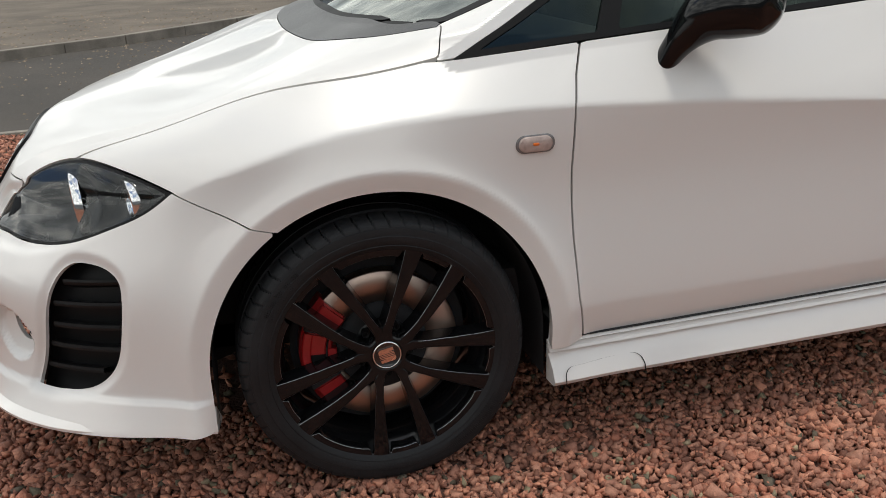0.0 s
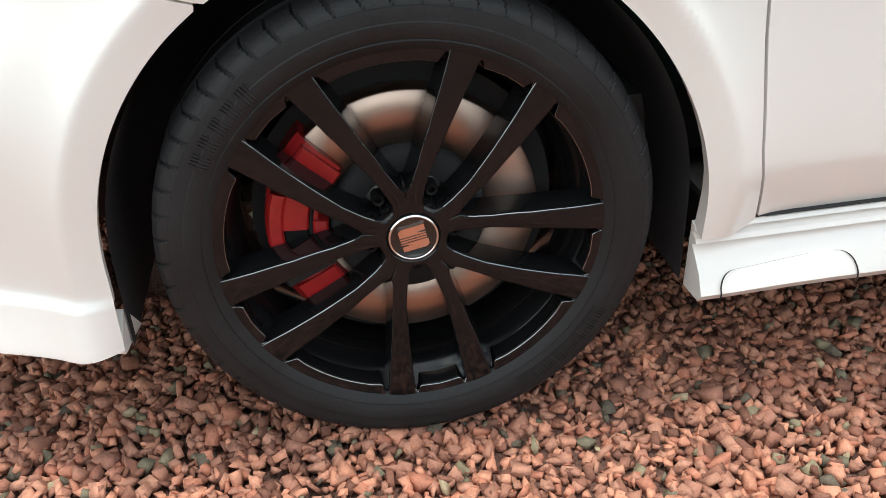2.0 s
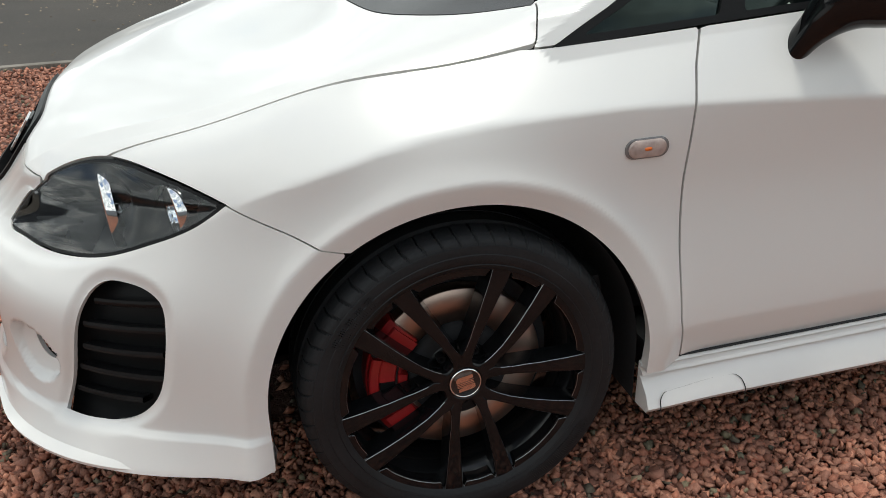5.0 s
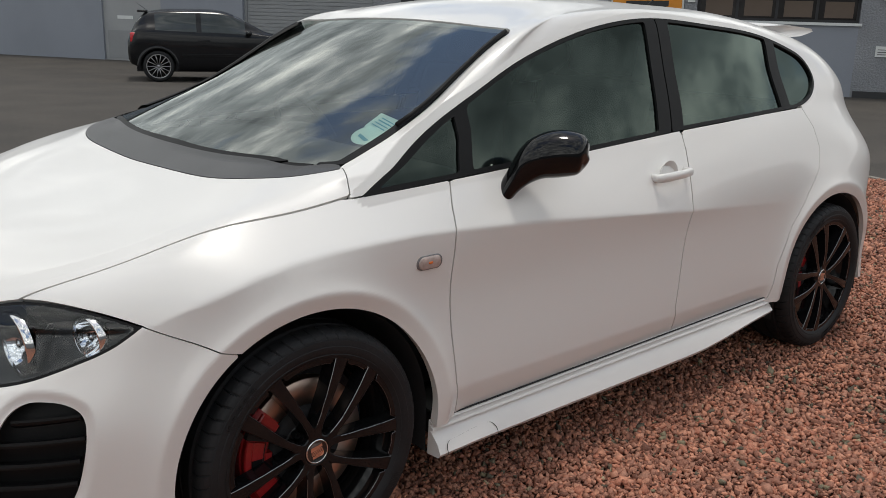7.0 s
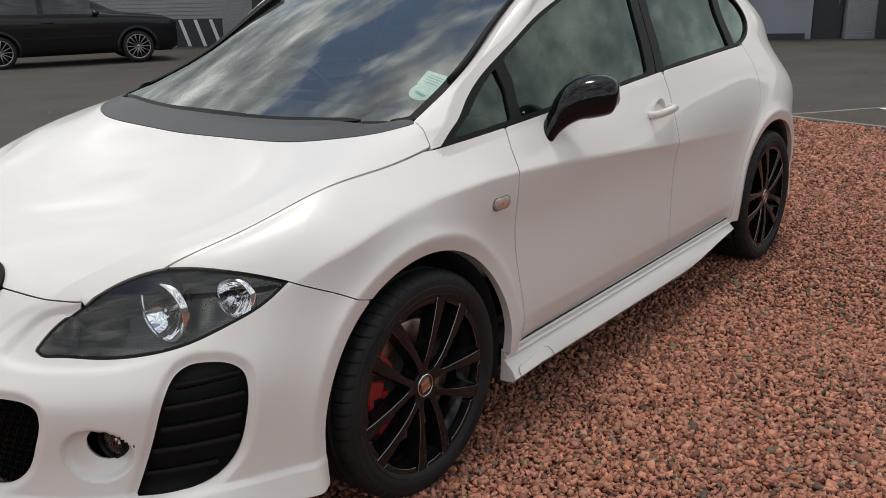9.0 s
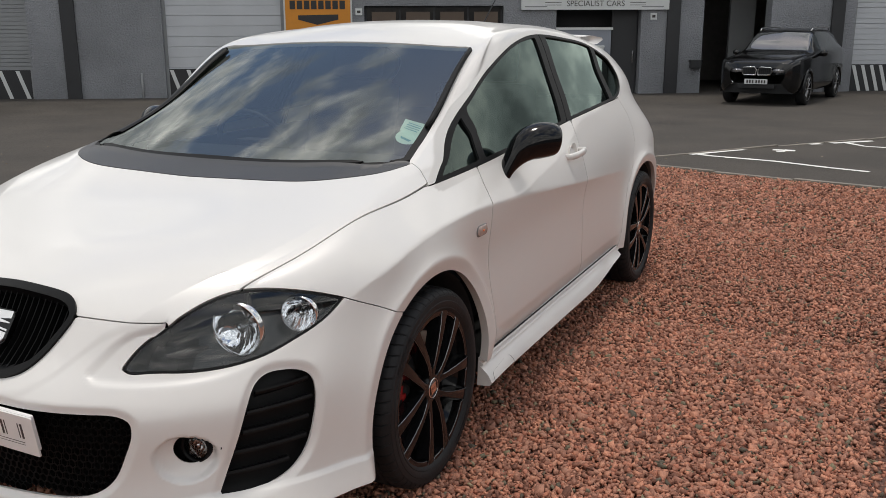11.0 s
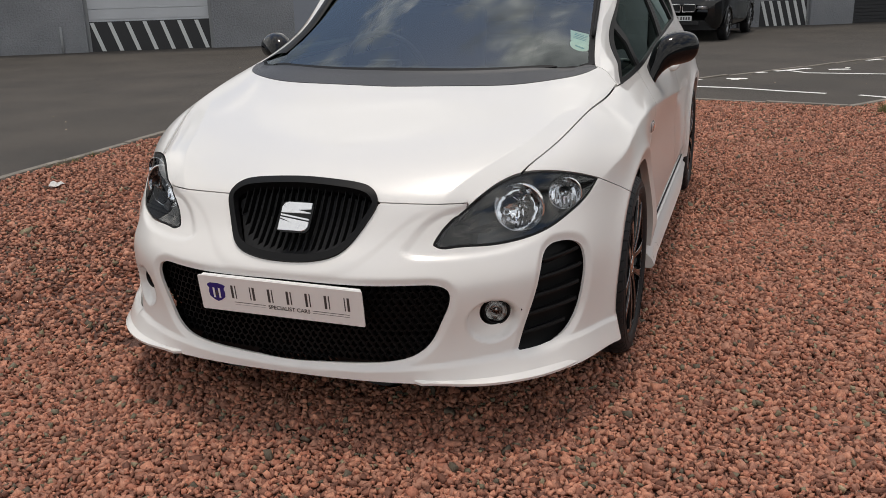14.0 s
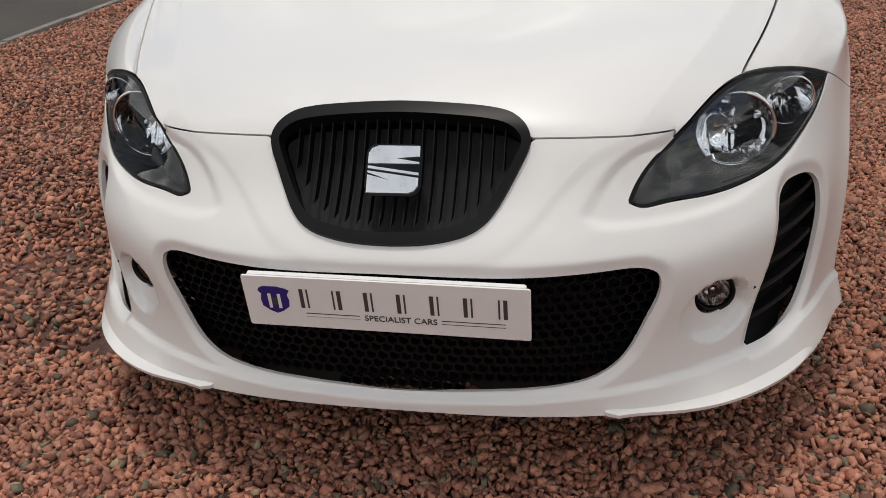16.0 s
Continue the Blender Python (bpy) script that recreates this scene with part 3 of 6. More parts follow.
lettering("lettering", "SPECIALIST CARS", .19, Matrix.Translation((6.2, -.083, 1.98)) @ pose(0, 0, 0, 90, 0, 0), INK, sign, .002)
for x0, x1 in ((4.95, 5.35), (7.05, 7.45)):
    for zz in (1.95, 2.01):
        wpart("rule", x0, x1, -.084, -.079, zz - .006, zz + .006, INK, sign)
for k in range(7):
    wpart("letter_bar", 5.15 + k * .33, 5.23 + k * .33, -.084, -.079, 2.10, 2.32, INK, sign)
for x0, x1 in ((4.45, 5.0), (7.35, 7.9)):
    wpart("grey_bar", x0, x1, -.084, -.079, 1.90, 1.925, DARK_SHUTTER, sign)
amber = wpart("amber_sign", -1.30, .24, -.07, -.01, 1.16, 2.6, AMBER_SIGN, None, "amber sign board with black bars and a pointed shape")
wpart("sign_edge", -1.34, .28, -.05, -.012, 1.12, 1.16, WHITE_SIGN, amber)
for xx in (-1.34, .24):
    wpart("sign_edge", xx, xx + .04, -.05, -.012, 1.16, 2.6, WHITE_SIGN, amber)
for k in range(8):
    wpart("letter_bar", -1.19 + k * .168, -1.06 + k * .168, -.076, -.071, 1.86, 2.06, CHARCOAL, amber)
vs = [(-1.0, -.074, 1.72), (-.05, -.074, 1.74), (-.05, -.074, 1.62), (-.55, -.074, 1.50), (-1.0, -.074, 1.62)]
obj("pointer", vs + [(a, -.069, c) for a, _, c in vs], [(0, 1, 2, 3, 4), (9, 8, 7, 6, 5)] + [(i, (i + 1) % 5 + 0, (i + 1) % 5 + 5, i + 5) for i in range(5)], CHARCOAL, amber, smoothed=False)
for xx, zz in ((.36, 1.72), (7.60, 1.60), (15.5, 1.46)):
    p = wpart("number_plaque", xx, xx + .16, -.03, -.002, zz, zz + .16, WHITE_SIGN, None, "small white square plaque with a dark bar")
    wpart("dark_bar", xx + .04, xx + .12, -.034, -.029, zz + .05, zz + .11, INK, p)
notice = wpart("notice", 4.34, 4.62, -.03, -.002, .68, .90, WHITE_SIGN, None, "small white wall notice with dark bars")
for k in range(3):
    wpart("dark_bar", 4.38, 4.58, -.034, -.029, .72 + k * .05, .735 + k * .05, INK, notice)
for x0 in (-6.50, 8.02, 12.25):
    wpart("rain_pipe", x0, x0 + .33, -.07, .0, BASE, TOP, CHARCOAL, None, "broad black rainwater channel", .02)
bx = wpart("meter_box", 8.66, 8.93, -.14, -.002, .42, .60, CHARCOAL, None, "small black wall box", .02)
wpart("lid", 8.64, 8.95, -.15, -.0, .58, .62, CHARCOAL, bx)
vs, fs = tube([(-4.75, -.03, WALL_BASE - .05), (-4.75, -.03, .40)], [.025, .025], 10)
tagged(obj("stand_pipe", vs, fs, DOORGREY, building), "short grey standpipe")
wpart("inner_door", 10.45, 11.15, 2.0, 2.1, BASE, 2.2, DOORGREY, None, "grey door inside the open bay")



def fixture(ob, category, group=""):
    """What hangs on the wall is a thing of its own."""
    ob.parent = None
    ob.matrix_world = at_wall
    tagged(ob, FIXTURE_LABELS[ob.name.split(".")[0]], category, group)


FIXTURE_LABELS = {
    "sign_board": "long white sign board with dark lettering above the entrance", "amber_sign": "amber sign board with black bars and a pointed shape",
    "number_plaque": "small white square plaque with a dark bar", "notice": "small white wall notice with dark bars", "letterbox": "white letterbox with a curved lid beside the entrance",
    "meter_box": "small black wall box beside the open bay", "rain_pipe": "broad black rainwater channel on the roughcast", "stand_pipe": "short grey standpipe against the wall"}
for ob in list(building.children):
    kind = {"sign_board": "sign", "amber_sign": "sign", "number_plaque": "plaque", "notice": "notice", "letterbox": "letterbox", "meter_box": "wall box", "rain_pipe": "drainpipe", "stand_pipe": "pipe"}.get(ob.name.split(".")[0])
    if kind:
        fixture(ob, kind, {"plaque": "plaques on the wall", "drainpipe": "drainpipes on the wall"}.get(kind, ""))

# unseen plain walls, added to block low sky light and darken side reflections
for label, x0, x1, y0, y1, tall in (("wall_south", -40, 45, -17.4, -17.0, 3.8), ("wall_west", -24.4, -24.0, -17, 22, 1.5)):
    b = block(x0, x1, y0, y1, -.4, tall)
    tagged(part(label, b, WALLS), "unseen plain grey wall added to block low sky light", "wall", kind="structure")


GRID = skin_grid()
_r, _c = GRID.shape[:2]
_du, _dv = np.gradient(GRID, axis=1), np.gradient(GRID, axis=0)
_nrm = np.cross(_du, _dv)
_len = np.linalg.norm(_nrm, axis=2, keepdims=True)
_nrm = np.where(_len > 1e-9, _nrm / np.maximum(_len, 1e-9), np.array([0, 0, 1.0]))
_idx = np.arange(_r * _c).reshape(_r, _c)
_q = np.stack([_idx[:-1, :-1], _idx[:-1, 1:], _idx[1:, 1:], _idx[1:, :-1]], -1).reshape(-1, 4)
SKIN_T = np.concatenate([_q[:, [0, 1, 2]], _q[:, [0, 2, 3]]])
SKIN_V = np.concatenate([GRID.reshape(-1, 3), _nrm.reshape(-1, 3)], 1)
if (SKIN_V[:, 4][np.abs(SKIN_V[:, 1]) > .8].mean()) > 0:
    SKIN_V[:, 3:] *= -1
    SKIN_T = SKIN_T[:, ::-1]
X, WID, Z = SKIN_V[:, 0], -SKIN_V[:, 1], SKIN_V[:, 2]
S = (X + WID) / math.sqrt(2)      # runs round the front corner


def line(points, at):
    p = np.array(points)
    return np.interp(at, p[:, 0], p[:, 1])


def bend(points, at):
    """The same, as a smooth curve."""
    p = smooth_line(points, 10)
    return np.interp(at, p[:, 0], p[:, 1])


# outlines on the skin
LAMP = outline([(-.285, .590), (-.245, .632), (-.160, .690), (-.076, .731), (.025, .754), (.124, .748), (.211, .730), (.286, .707)],
               [(.286, .707), (.235, .668), (.154, .631), (.063, .599), (-.036, .583), (-.144, .579), (-.236, .580), (-.275, .583), (-.285, .590)])
INTAKE = outline([(-.074, .272), (-.018, .415), (.012, .505), (.036, .545), (.065, .560), (.100, .562), (.150, .553), (.180, .530), (.188, .500), (.179, .415), (.151, .337), (.098, .291), (.024, .274), (-.074, .272)])
MOUTH = outline([(-.02, .497), (.0, .497), (.258, .495), (.400, .494), (.450, .488), (.474, .472), (.479, .448), (.458, .383), (.420, .312), (.372, .278), (.312, .263), (.16, .249), (.0, .240), (-.02, .240)], [(-.02, .240), (-.02, .497)])
GRILLE = outline([(-.02, .742), (0, .742), (.110, .737), (.175, .730), (.218, .716), (.240, .690), (.229, .653), (.208, .615), (.170, .567), (.116, .546), (0, .536), (-.02, .536)], [(-.02, .536), (-.02, .742)])
WINDOWS = outline([(.196, .917), (.464, .939), (.707, .954), (1.05, .971), (1.549, 1.001), (2.10, 1.026), (2.38, 1.038)],
                  [(2.38, 1.038), (2.50, 1.064), (2.57, 1.105), (2.597, 1.15), (2.58, 1.205), (2.48, 1.262), (2.29, 1.313), (1.926, 1.352), (1.561, 1.372), (1.324, 1.354), (1.014, 1.293), (.807, 1.221), (.624, 1.130), (.386, 1.010), (.196, .917)])
FOG_Y, FOG_Z = .592, .384

front = X < -.25
side = WID > .45
lamp = np.where(front, inside(LAMP, S, Z), -1)
intake = np.where(front, inside(INTAKE, S, Z), -1)
mouth = np.where(front, inside(MOUTH, WID, Z), -1)
grille = np.where(front, inside(GRILLE, WID, Z), -1)
fog = np.where(front, .036 - np.hypot(WID - FOG_Y, Z - FOG_Z), -1)

# relief of the nose: pockets under the lamps, the raised centre, the dished fog lamp surrounds, rims of the openings, the edge over the gravel
POCKET = outline([(-.372, .578), (-.366, .566), (-.350, .556), (-.324, .552), (-.218, .550), (-.10, .555), (0, .572), (.10, .604), (.20, .650), (.286, .700)],
                 [(.286, .700), (.10, .770), (-.08, .760), (-.184, .692)], [(-.184, .692), (-.274, .660), (-.340, .605), (-.372, .578)])
pocket = np.where(front, inside(POCKET, S, Z), -1)
dent = .0080 * smooth(-.003, .017, pocket) * (1 - smooth(.60, .72, WID) * .6) * (1 - smooth(.692, .704, Z)) * front
dish = np.hypot((WID - .580) * .95, Z - .370)
dent += .046 * (1 - np.clip(np.hypot(WID - .598, Z - .398) / .120, 0, 1)) * (1 - smooth(.054, .062, dish)) * front
dent += .010 * (1 - smooth(.0, .022, -intake)) * front + .010 * (1 - smooth(.0, .020, -mouth)) * front
vee = Z - bend([(0, .499), (.11, .508), (.17, .522), (.245, .562), (.30, .615), (.345, .653), (.43, .69)], WID)
raised = .0034 * smooth(-.016, .010, vee) * (1 - smooth(.70, .80, Z)) * (1 - smooth(.40, .47, WID)) * front
SKIN_V[:, :3] += SKIN_V[:, 3:] * (raised - dent)[:, None]
bonnet_ridge = bend([(-.80, .385), (-.761, .416), (-.655, .484), (-.501, .552), (-.388, .595), (-.25, .645), (-.10, .69)], X)
in_strip = smooth(-.004, .004, WID - bonnet_ridge) * (1 - smooth(-.34, -.16, X)) * (X < -.1) * (Z > .66)
SKIN_V[:, 2] -= .10 * np.clip(WID - bonnet_ridge, 0, .05) * in_strip * (X < -.1) * (1 - smooth(.04, .07, WID - bonnet_ridge))
lip_top = line([(0, .235), (.25, .243), (.40, .253), (.62, .271), (.84, .272)], WID)
lip = (.007 * (1 - smooth(-.007, .002, Z - lip_top)) + .24 * np.clip(lip_top - Z, 0, .07) * smooth(.35, .6, WID)) * (1 - smooth(-.42, -.345, X))
_out = SKIN_V[:, 3:5] / np.maximum(np.linalg.norm(SKIN_V[:, 3:5], axis=1, keepdims=True), .2)
SKIN_V[:, :2] += _out * lip[:, None]
# normals again, after the relief
_g = SKIN_V[:, :3].reshape(_r, _c, 3)
_n2 = np.cross(np.gradient(_g, axis=1), np.gradient(_g, axis=0))
_l2 = np.linalg.norm(_n2, axis=2, keepdims=True)
_n2 = np.where(_l2 > 1e-9, _n2 / np.maximum(_l2, 1e-9), np.array([0, 0, 1.0])).reshape(-1, 3)
_n2 *= np.sign((_n2 * SKIN_V[:, 3:]).sum(1))[:, None]
_n2[np.abs(SKIN_V[:, 1]) < 1e-6, 1] = 0
SKIN_V[:, 3:] = _n2 / np.linalg.norm(_n2, axis=1, keepdims=True)

G = .0024                          # half a shut line
arch = np.full(len(X), -1.0)
for cx, wide in ((0, .366), (WHEELBASE, .372)):
    r = np.where(Z > AXLE_Z, ARCH - np.hypot(X - cx, Z - AXLE_Z), wide - np.abs(X - cx) + .006)
    arch = np.maximum(arch, np.where(WID > .5, r, -1))
bonnet_edge = bend([(-.583, .613), (-.439, .664), (-.244, .718), (-.033, .753), (.171, .764)], X)
bonnet_edge = np.where(X < -.585, 2, bonnet_edge)
bumper_top = np.where(S < -.165, .690, line([(-.187, .635), (0, .672), (.286, .707), (.385, .664), (.472, .622), (.6, .56)], S))
screen_base = bend([(0, .030), (.2, .036), (.37, .056), (.5, .080), (.62, .125), (.676, .196), (.731, .184), (.764, .171)], WID)
band_front = bend([(0, -.080), (.23, -.074), (.35, -.063), (.48, -.038), (.58, .010), (.650, .080), (.690, .180)], WID)
belt = line([(.171, .918), (.464, .939), (.707, .954), (1.05, .971), (1.549, 1.001), (2.10, 1.026), (2.48, 1.040)], X)
door_1 = line([(.27, .459), (.39, .436), (.53, .428), (.68, .426), (.819, .430), (.879, .446), (.94, .472)], Z)
door_2 = line([(.27, 1.500), (.29, 1.498), (.40, 1.482), (.521, 1.500), (.681, 1.520), (.798, 1.534), (.937, 1.552), (1.0, 1.549)], Z)
door_3 = line([(.27, 2.118), (.312, 2.121), (.438, 2.148), (.587, 2.229), (.711, 2.345), (.794, 2.434), (.876, 2.470), (.958, 2.463), (1.036, 2.418)], Z)
sill = line([(.4, .276), (2.1, .300)], X)

region = {
    "bumper": np.where(X < -.15, np.minimum(bumper_top - Z, -.15 - X), -1),
    "bonnet": np.where((X < .3) & (Z > .6), np.minimum.reduce([bonnet_edge - WID, np.where(X < -.5, Z - bumper_top, 1), np.where(WID < .69, band_front - X, screen_base - X)]), -1),
    "band": np.where((X < .4) & (X > -.3) & (Z > .85), np.minimum.reduce([X - band_front, screen_base - X, .692 - WID]), -1),
    "wing": np.where((X > -.6) & (X < .6) & side, np.minimum.reduce([np.where(X < .171, WID - bonnet_edge, belt - Z), np.where(X < -.1, Z - bumper_top, 1), door_1 - X, Z - .270, np.where(X > .12, belt - Z, 1)]), -1),
    "front door": np.where(side, np.minimum.reduce([X - door_1, door_2 - X, Z - sill, belt - Z]), -1),
    "rear door": np.where(side, np.minimum.reduce([X - door_2, door_3 - X, Z - sill, belt - Z]), -1),
    "windows": np.where(side, inside(WINDOWS, X, Z), -1),
    "screen": np.where((Z > .9) & (X < 1.0), np.minimum.reduce([X - screen_base, line([(.15, .690), (.19, .682), (.30, .660), (.45, .637), (.65, .615), (.89, .600)], X) - WID, 4 * (line([(0, .902), (.33, .905), (.50, .910), (.56, .900), (.60, .880)], WID) - X)]), -1),
    "lamp": lamp, "mouth": mouth, "grille": grille, "intake": intake, "fog": fog,
}
holes = np.maximum.reduce([lamp, mouth, grille, intake, fog])
panes = {
    "quarter": np.minimum(region["windows"] - .0115, line([(.94, .508), (.961, .516), (1.079, .572), (1.12, .59)], Z) - X),
    "front": np.minimum.reduce([region["windows"] - .0115, X - line([(.94, .552), (.957, .562), (1.108, .622), (1.2, .66)], Z), line([(.98, 1.420), (1.006, 1.428), (1.354, 1.512)], Z) - X]),
    "rear": np.minimum.reduce([region["windows"] - .0115, X - line([(1.0, 1.568), (1.016, 1.571), (1.36, 1.643)], Z), line([(1.02, 2.258), (1.047, 2.262), (1.31, 2.286)], Z) - X]),
    "back": np.minimum(region["windows"] - .0115, X - line([(1.02, 2.328), (1.048, 2.331), (1.297, 2.350)], Z)),
}


def calm(mask, up, far, strength, along, bow=0.0, belly=0.0):
    """Evens out the gloss over a panel: normals of a low curved sheet, up(the sheet's axis), fitted to the skin where mask is positive."""
    at = np.where(mask > -.02)[0]
    a, b = SKIN_V[at][:, along].T
    terms = np.stack([a ** i * b ** j for i, j in far], 1)
    k = np.linalg.lstsq(terms, SKIN_V[at, up], rcond=None)[0]
    da = sum(c * i * a ** max(i - 1, 0) * b ** j for c, (i, j) in zip(k, far))
    db = sum(c * j * a ** i * b ** max(j - 1, 0) for c, (i, j) in zip(k, far))
    da, db = da + bow * (a - a.mean()), db + belly * (b - b.mean())
    n = np.zeros((len(at), 3))
    n[:, along[0]], n[:, along[1]], n[:, up] = -da, -db, 1
    n *= np.sign((n * SKIN_V[at, 3:]).sum(1))[:, None] / np.linalg.norm(n, axis=1, keepdims=True)
    w = (strength * smooth(-.01, .05, mask[at]))[:, None] if strength < 1 else 1.0
    m = SKIN_V[at, 3:] * (1 - w) + n * w
    SKIN_V[at, 3:] = m / np.linalg.norm(m, axis=1, keepdims=True)


calm(region["windows"], 1, [(i, j) for i in range(3) for j in range(3) if i + j < 3], 1, [0, 2], .0, .45)
calm(region["screen"], 2, [(0, 0), (1, 0), (2, 0), (0, 2), (1, 2)], 1, [0, 1], -.30)
calm(region["bonnet"], 2, [(i, j) for i in range(4) for j in (0, 2, 4) if i + j < 5], .9, [0, 1])


# the bonnet falls away outside its ridge
_tilt = .20 * in_strip * np.where(region["bonnet"] > -.01, 1, 0)
SKIN_V[:, 4] -= _tilt
SKIN_V[:, 3:] /= np.linalg.norm(SKIN_V[:, 3:], axis=1, keepdims=True)


def skin(f, deep=.014, lift=0.0, both=True, t=None):
    """A piece of skin where f is positive, with folded edges: points, faces, normals. both: joined to its mirror image over the centre line."""
    v, tri = cut(SKIN_V, SKIN_T if t is None else t, f)
    p, n = v[:, :3] + v[:, 3:] * lift, v[:, 3:] / np.linalg.norm(v[:, 3:], axis=1, keepdims=True)
    e = np.concatenate([tri[:, [0, 1]], tri[:, [1, 2]], tri[:, [2, 0]]])
    key = np.sort(e, 1)
    _, first, count = np.unique(key, axis=0, return_index=True, return_counts=True)
    rim = e[first[count == 1]]
    rim = rim[~((np.abs(p[rim[:, 0], 1]) < 1e-5) & (np.abs(p[rim[:, 1], 1]) < 1e-5))]
    verts, norms, faces = [p], [n], tri.tolist()
    if deep and len(rim):
        base, m = len(p), len(rim)
        a, b = p[rim[:, 0]], p[rim[:, 1]]
        ad, bd = a - n[rim[:, 0]] * deep, b - n[rim[:, 1]] * deep
        out = np.cross(b - a, n[rim[:, 0]])
        out /= np.maximum(np.linalg.norm(out, axis=1, keepdims=True), 1e-9)
        verts += [a, b, bd, ad]
        norms += [out] * 4
        faces += [(base + i, base + 3 * m + i, base + 2 * m + i, base + m + i) for i in range(m)]
    verts, norms = np.concatenate(verts), np.concatenate(norms)
    if both:
        k = len(verts)
        verts, norms = np.concatenate([verts, verts * (1, -1, 1)]), np.concatenate([norms, norms * (1, -1, 1)])
        faces = faces + [tuple(i + k for i in reversed(f)) for f in faces]
    return verts, faces, norms


def panel(name, f, material, parent, label="", **how):
    v, fc, n = skin(f, **how)
    return obj(name, v, fc, material, parent, label, normals=n)


def pair(name, f, material, parent, label="", **how):
    """The same panel on the near and on the far side."""
    v, fc, n = skin(f, both=False, **how)
    near = obj(name, v, fc, material, parent, label, normals=n)
    far = obj(name, v * (1, -1, 1), [tuple(reversed(q)) for q in fc], material, parent, label, normals=n * (1, -1, 1))
    return near, far


def mirrored(name, verts, faces, material, parents, label="", smoothed=True):
    verts = [Vector(v) for v in verts]
    return (obj(name, verts, faces, material, parents[0], label, smoothed),
            obj(name, [(v.x, -v.y, v.z) for v in verts], [tuple(reversed(f)) for f in faces], material, parents[1], label, smoothed))


def on_skin(y, z, out=0.0):
    """The skin's point in front of (y, z), moved outwards."""
    ok = np.where(X < -.3)[0]
    h = -abs(y)
    d = (SKIN_V[ok, 1] - h) ** 2 + (SKIN_V[ok, 2] - z) ** 2
    near = ok[np.argpartition(d, 6)[:6]]
    w = 1 / (((SKIN_V[near, 1] - h) ** 2 + (SKIN_V[near, 2] - z) ** 2) + 1e-7)
    p = (SKIN_V[near] * w[:, None]).sum(0) / w.sum()
    return Vector((p[0] + p[3] * out, y, z))


car = tagged(new("hatchback_car"), "white five-door hatchback with black wheels and trim parked on red gravel", "car")
stop = np.minimum(-holes, -arch) - G * .2
bumper = panel("front_bumper", np.minimum(region["bumper"] - G * .2, stop), WHITE, car, "white front bumper with wide black mouth", deep=.010)
bonnet = panel("bonnet", np.minimum.reduce([region["bonnet"] - G, -lamp - G, -grille]), WHITE, car, "glossy white bonnet")
band = panel("bonnet_edge_band", region["band"], MATT_BAND, car, "matt charcoal band along the rear of the bonnet", deep=.006, lift=.0012)
wing_l, wing_r = pair("front_wing", np.minimum.reduce([region["wing"] - G, -arch, -lamp - G]), WHITE, car, deep=.03)
door_fl, door_fr = pair("front_door", np.minimum(region["front door"] - G, -arch), WHITE, car)
door_rl, door_rr = pair("rear_door", np.minimum(region["rear door"] - G, -arch - .006), WHITE, car)
low_tail = np.where(((X > 1.9) & (X < 2.35) | (X > .3) & (X < .6)) & side, Z - .286, 1)
shell = panel("bodyshell", np.minimum.reduce([-np.maximum.reduce(list(region.values())) - G * .4, -arch, low_tail]), WHITE, car, "white roof, pillars and rear quarters", deep=.02)

# black strips added behind the panels, as the shade in the shut lines
for edge_x, top in ((door_1, belt), (door_2, belt), (door_3, belt)):
    pair("shut_line", np.where(side, np.minimum.reduce([.022 - np.abs(X - edge_x), Z - .29, top - .004 - Z]), -1), DARK, car, deep=0, lift=-.0125)
pair("shut_line", np.where(side & (X < .10) & (X > -.55), .020 - np.abs(WID - bonnet_edge), -1), DARK, car, deep=0, lift=-.0125)

# windscreen, side windows and their black trim
screen_top = line([(0, .902), (.33, .905), (.50, .910), (.56, .900), (.60, .880)], WID)
seal = panel("windscreen_seal", np.minimum.reduce([region["screen"], -(region["screen"] - .022), screen_top - .012 - X]), TRIM, car, "black windscreen edge", deep=.012, lift=.001)
screen = panel("windscreen", region["screen"] - .020, SCREEN, car, "windscreen mirroring the clouds", deep=0, lift=-.004)
screen.visible_shadow = False
surround = np.minimum(region["windows"], -np.maximum.reduce(list(panes.values())))
post = line([(.98, 1.497), (1.006, 1.500), (1.354, 1.578)], Z)
pair("window_trim", np.minimum(surround, post - .003 - X), TRIM, car, "black window surround", deep=.018, lift=.001)
pair("window_trim", np.minimum(surround, X - post - .003), TRIM, car, "black window surround", deep=.018, lift=.001)
pair("post_gap", np.minimum(region["windows"], .010 - np.abs(X - post)), DARK, car, deep=0, lift=-.008)
for key, owner in (("quarter", (wing_l, wing_r)), ("front", (door_fl, door_fr)), ("rear", (door_rl, door_rr)), ("back", (shell, shell))):
    v, fc, n = skin(panes[key] + .004, both=False, deep=0, lift=-.007)
    for ob, sgn in zip(owner, (1, -1)):
        pane = obj("window_pane", v * (1, sgn, 1), fc if sgn > 0 else [tuple(reversed(q)) for q in fc], SIDE_GLASS, ob, "dark tinted glass", normals=n * (1, sgn, 1))
        pane.visible_shadow = False


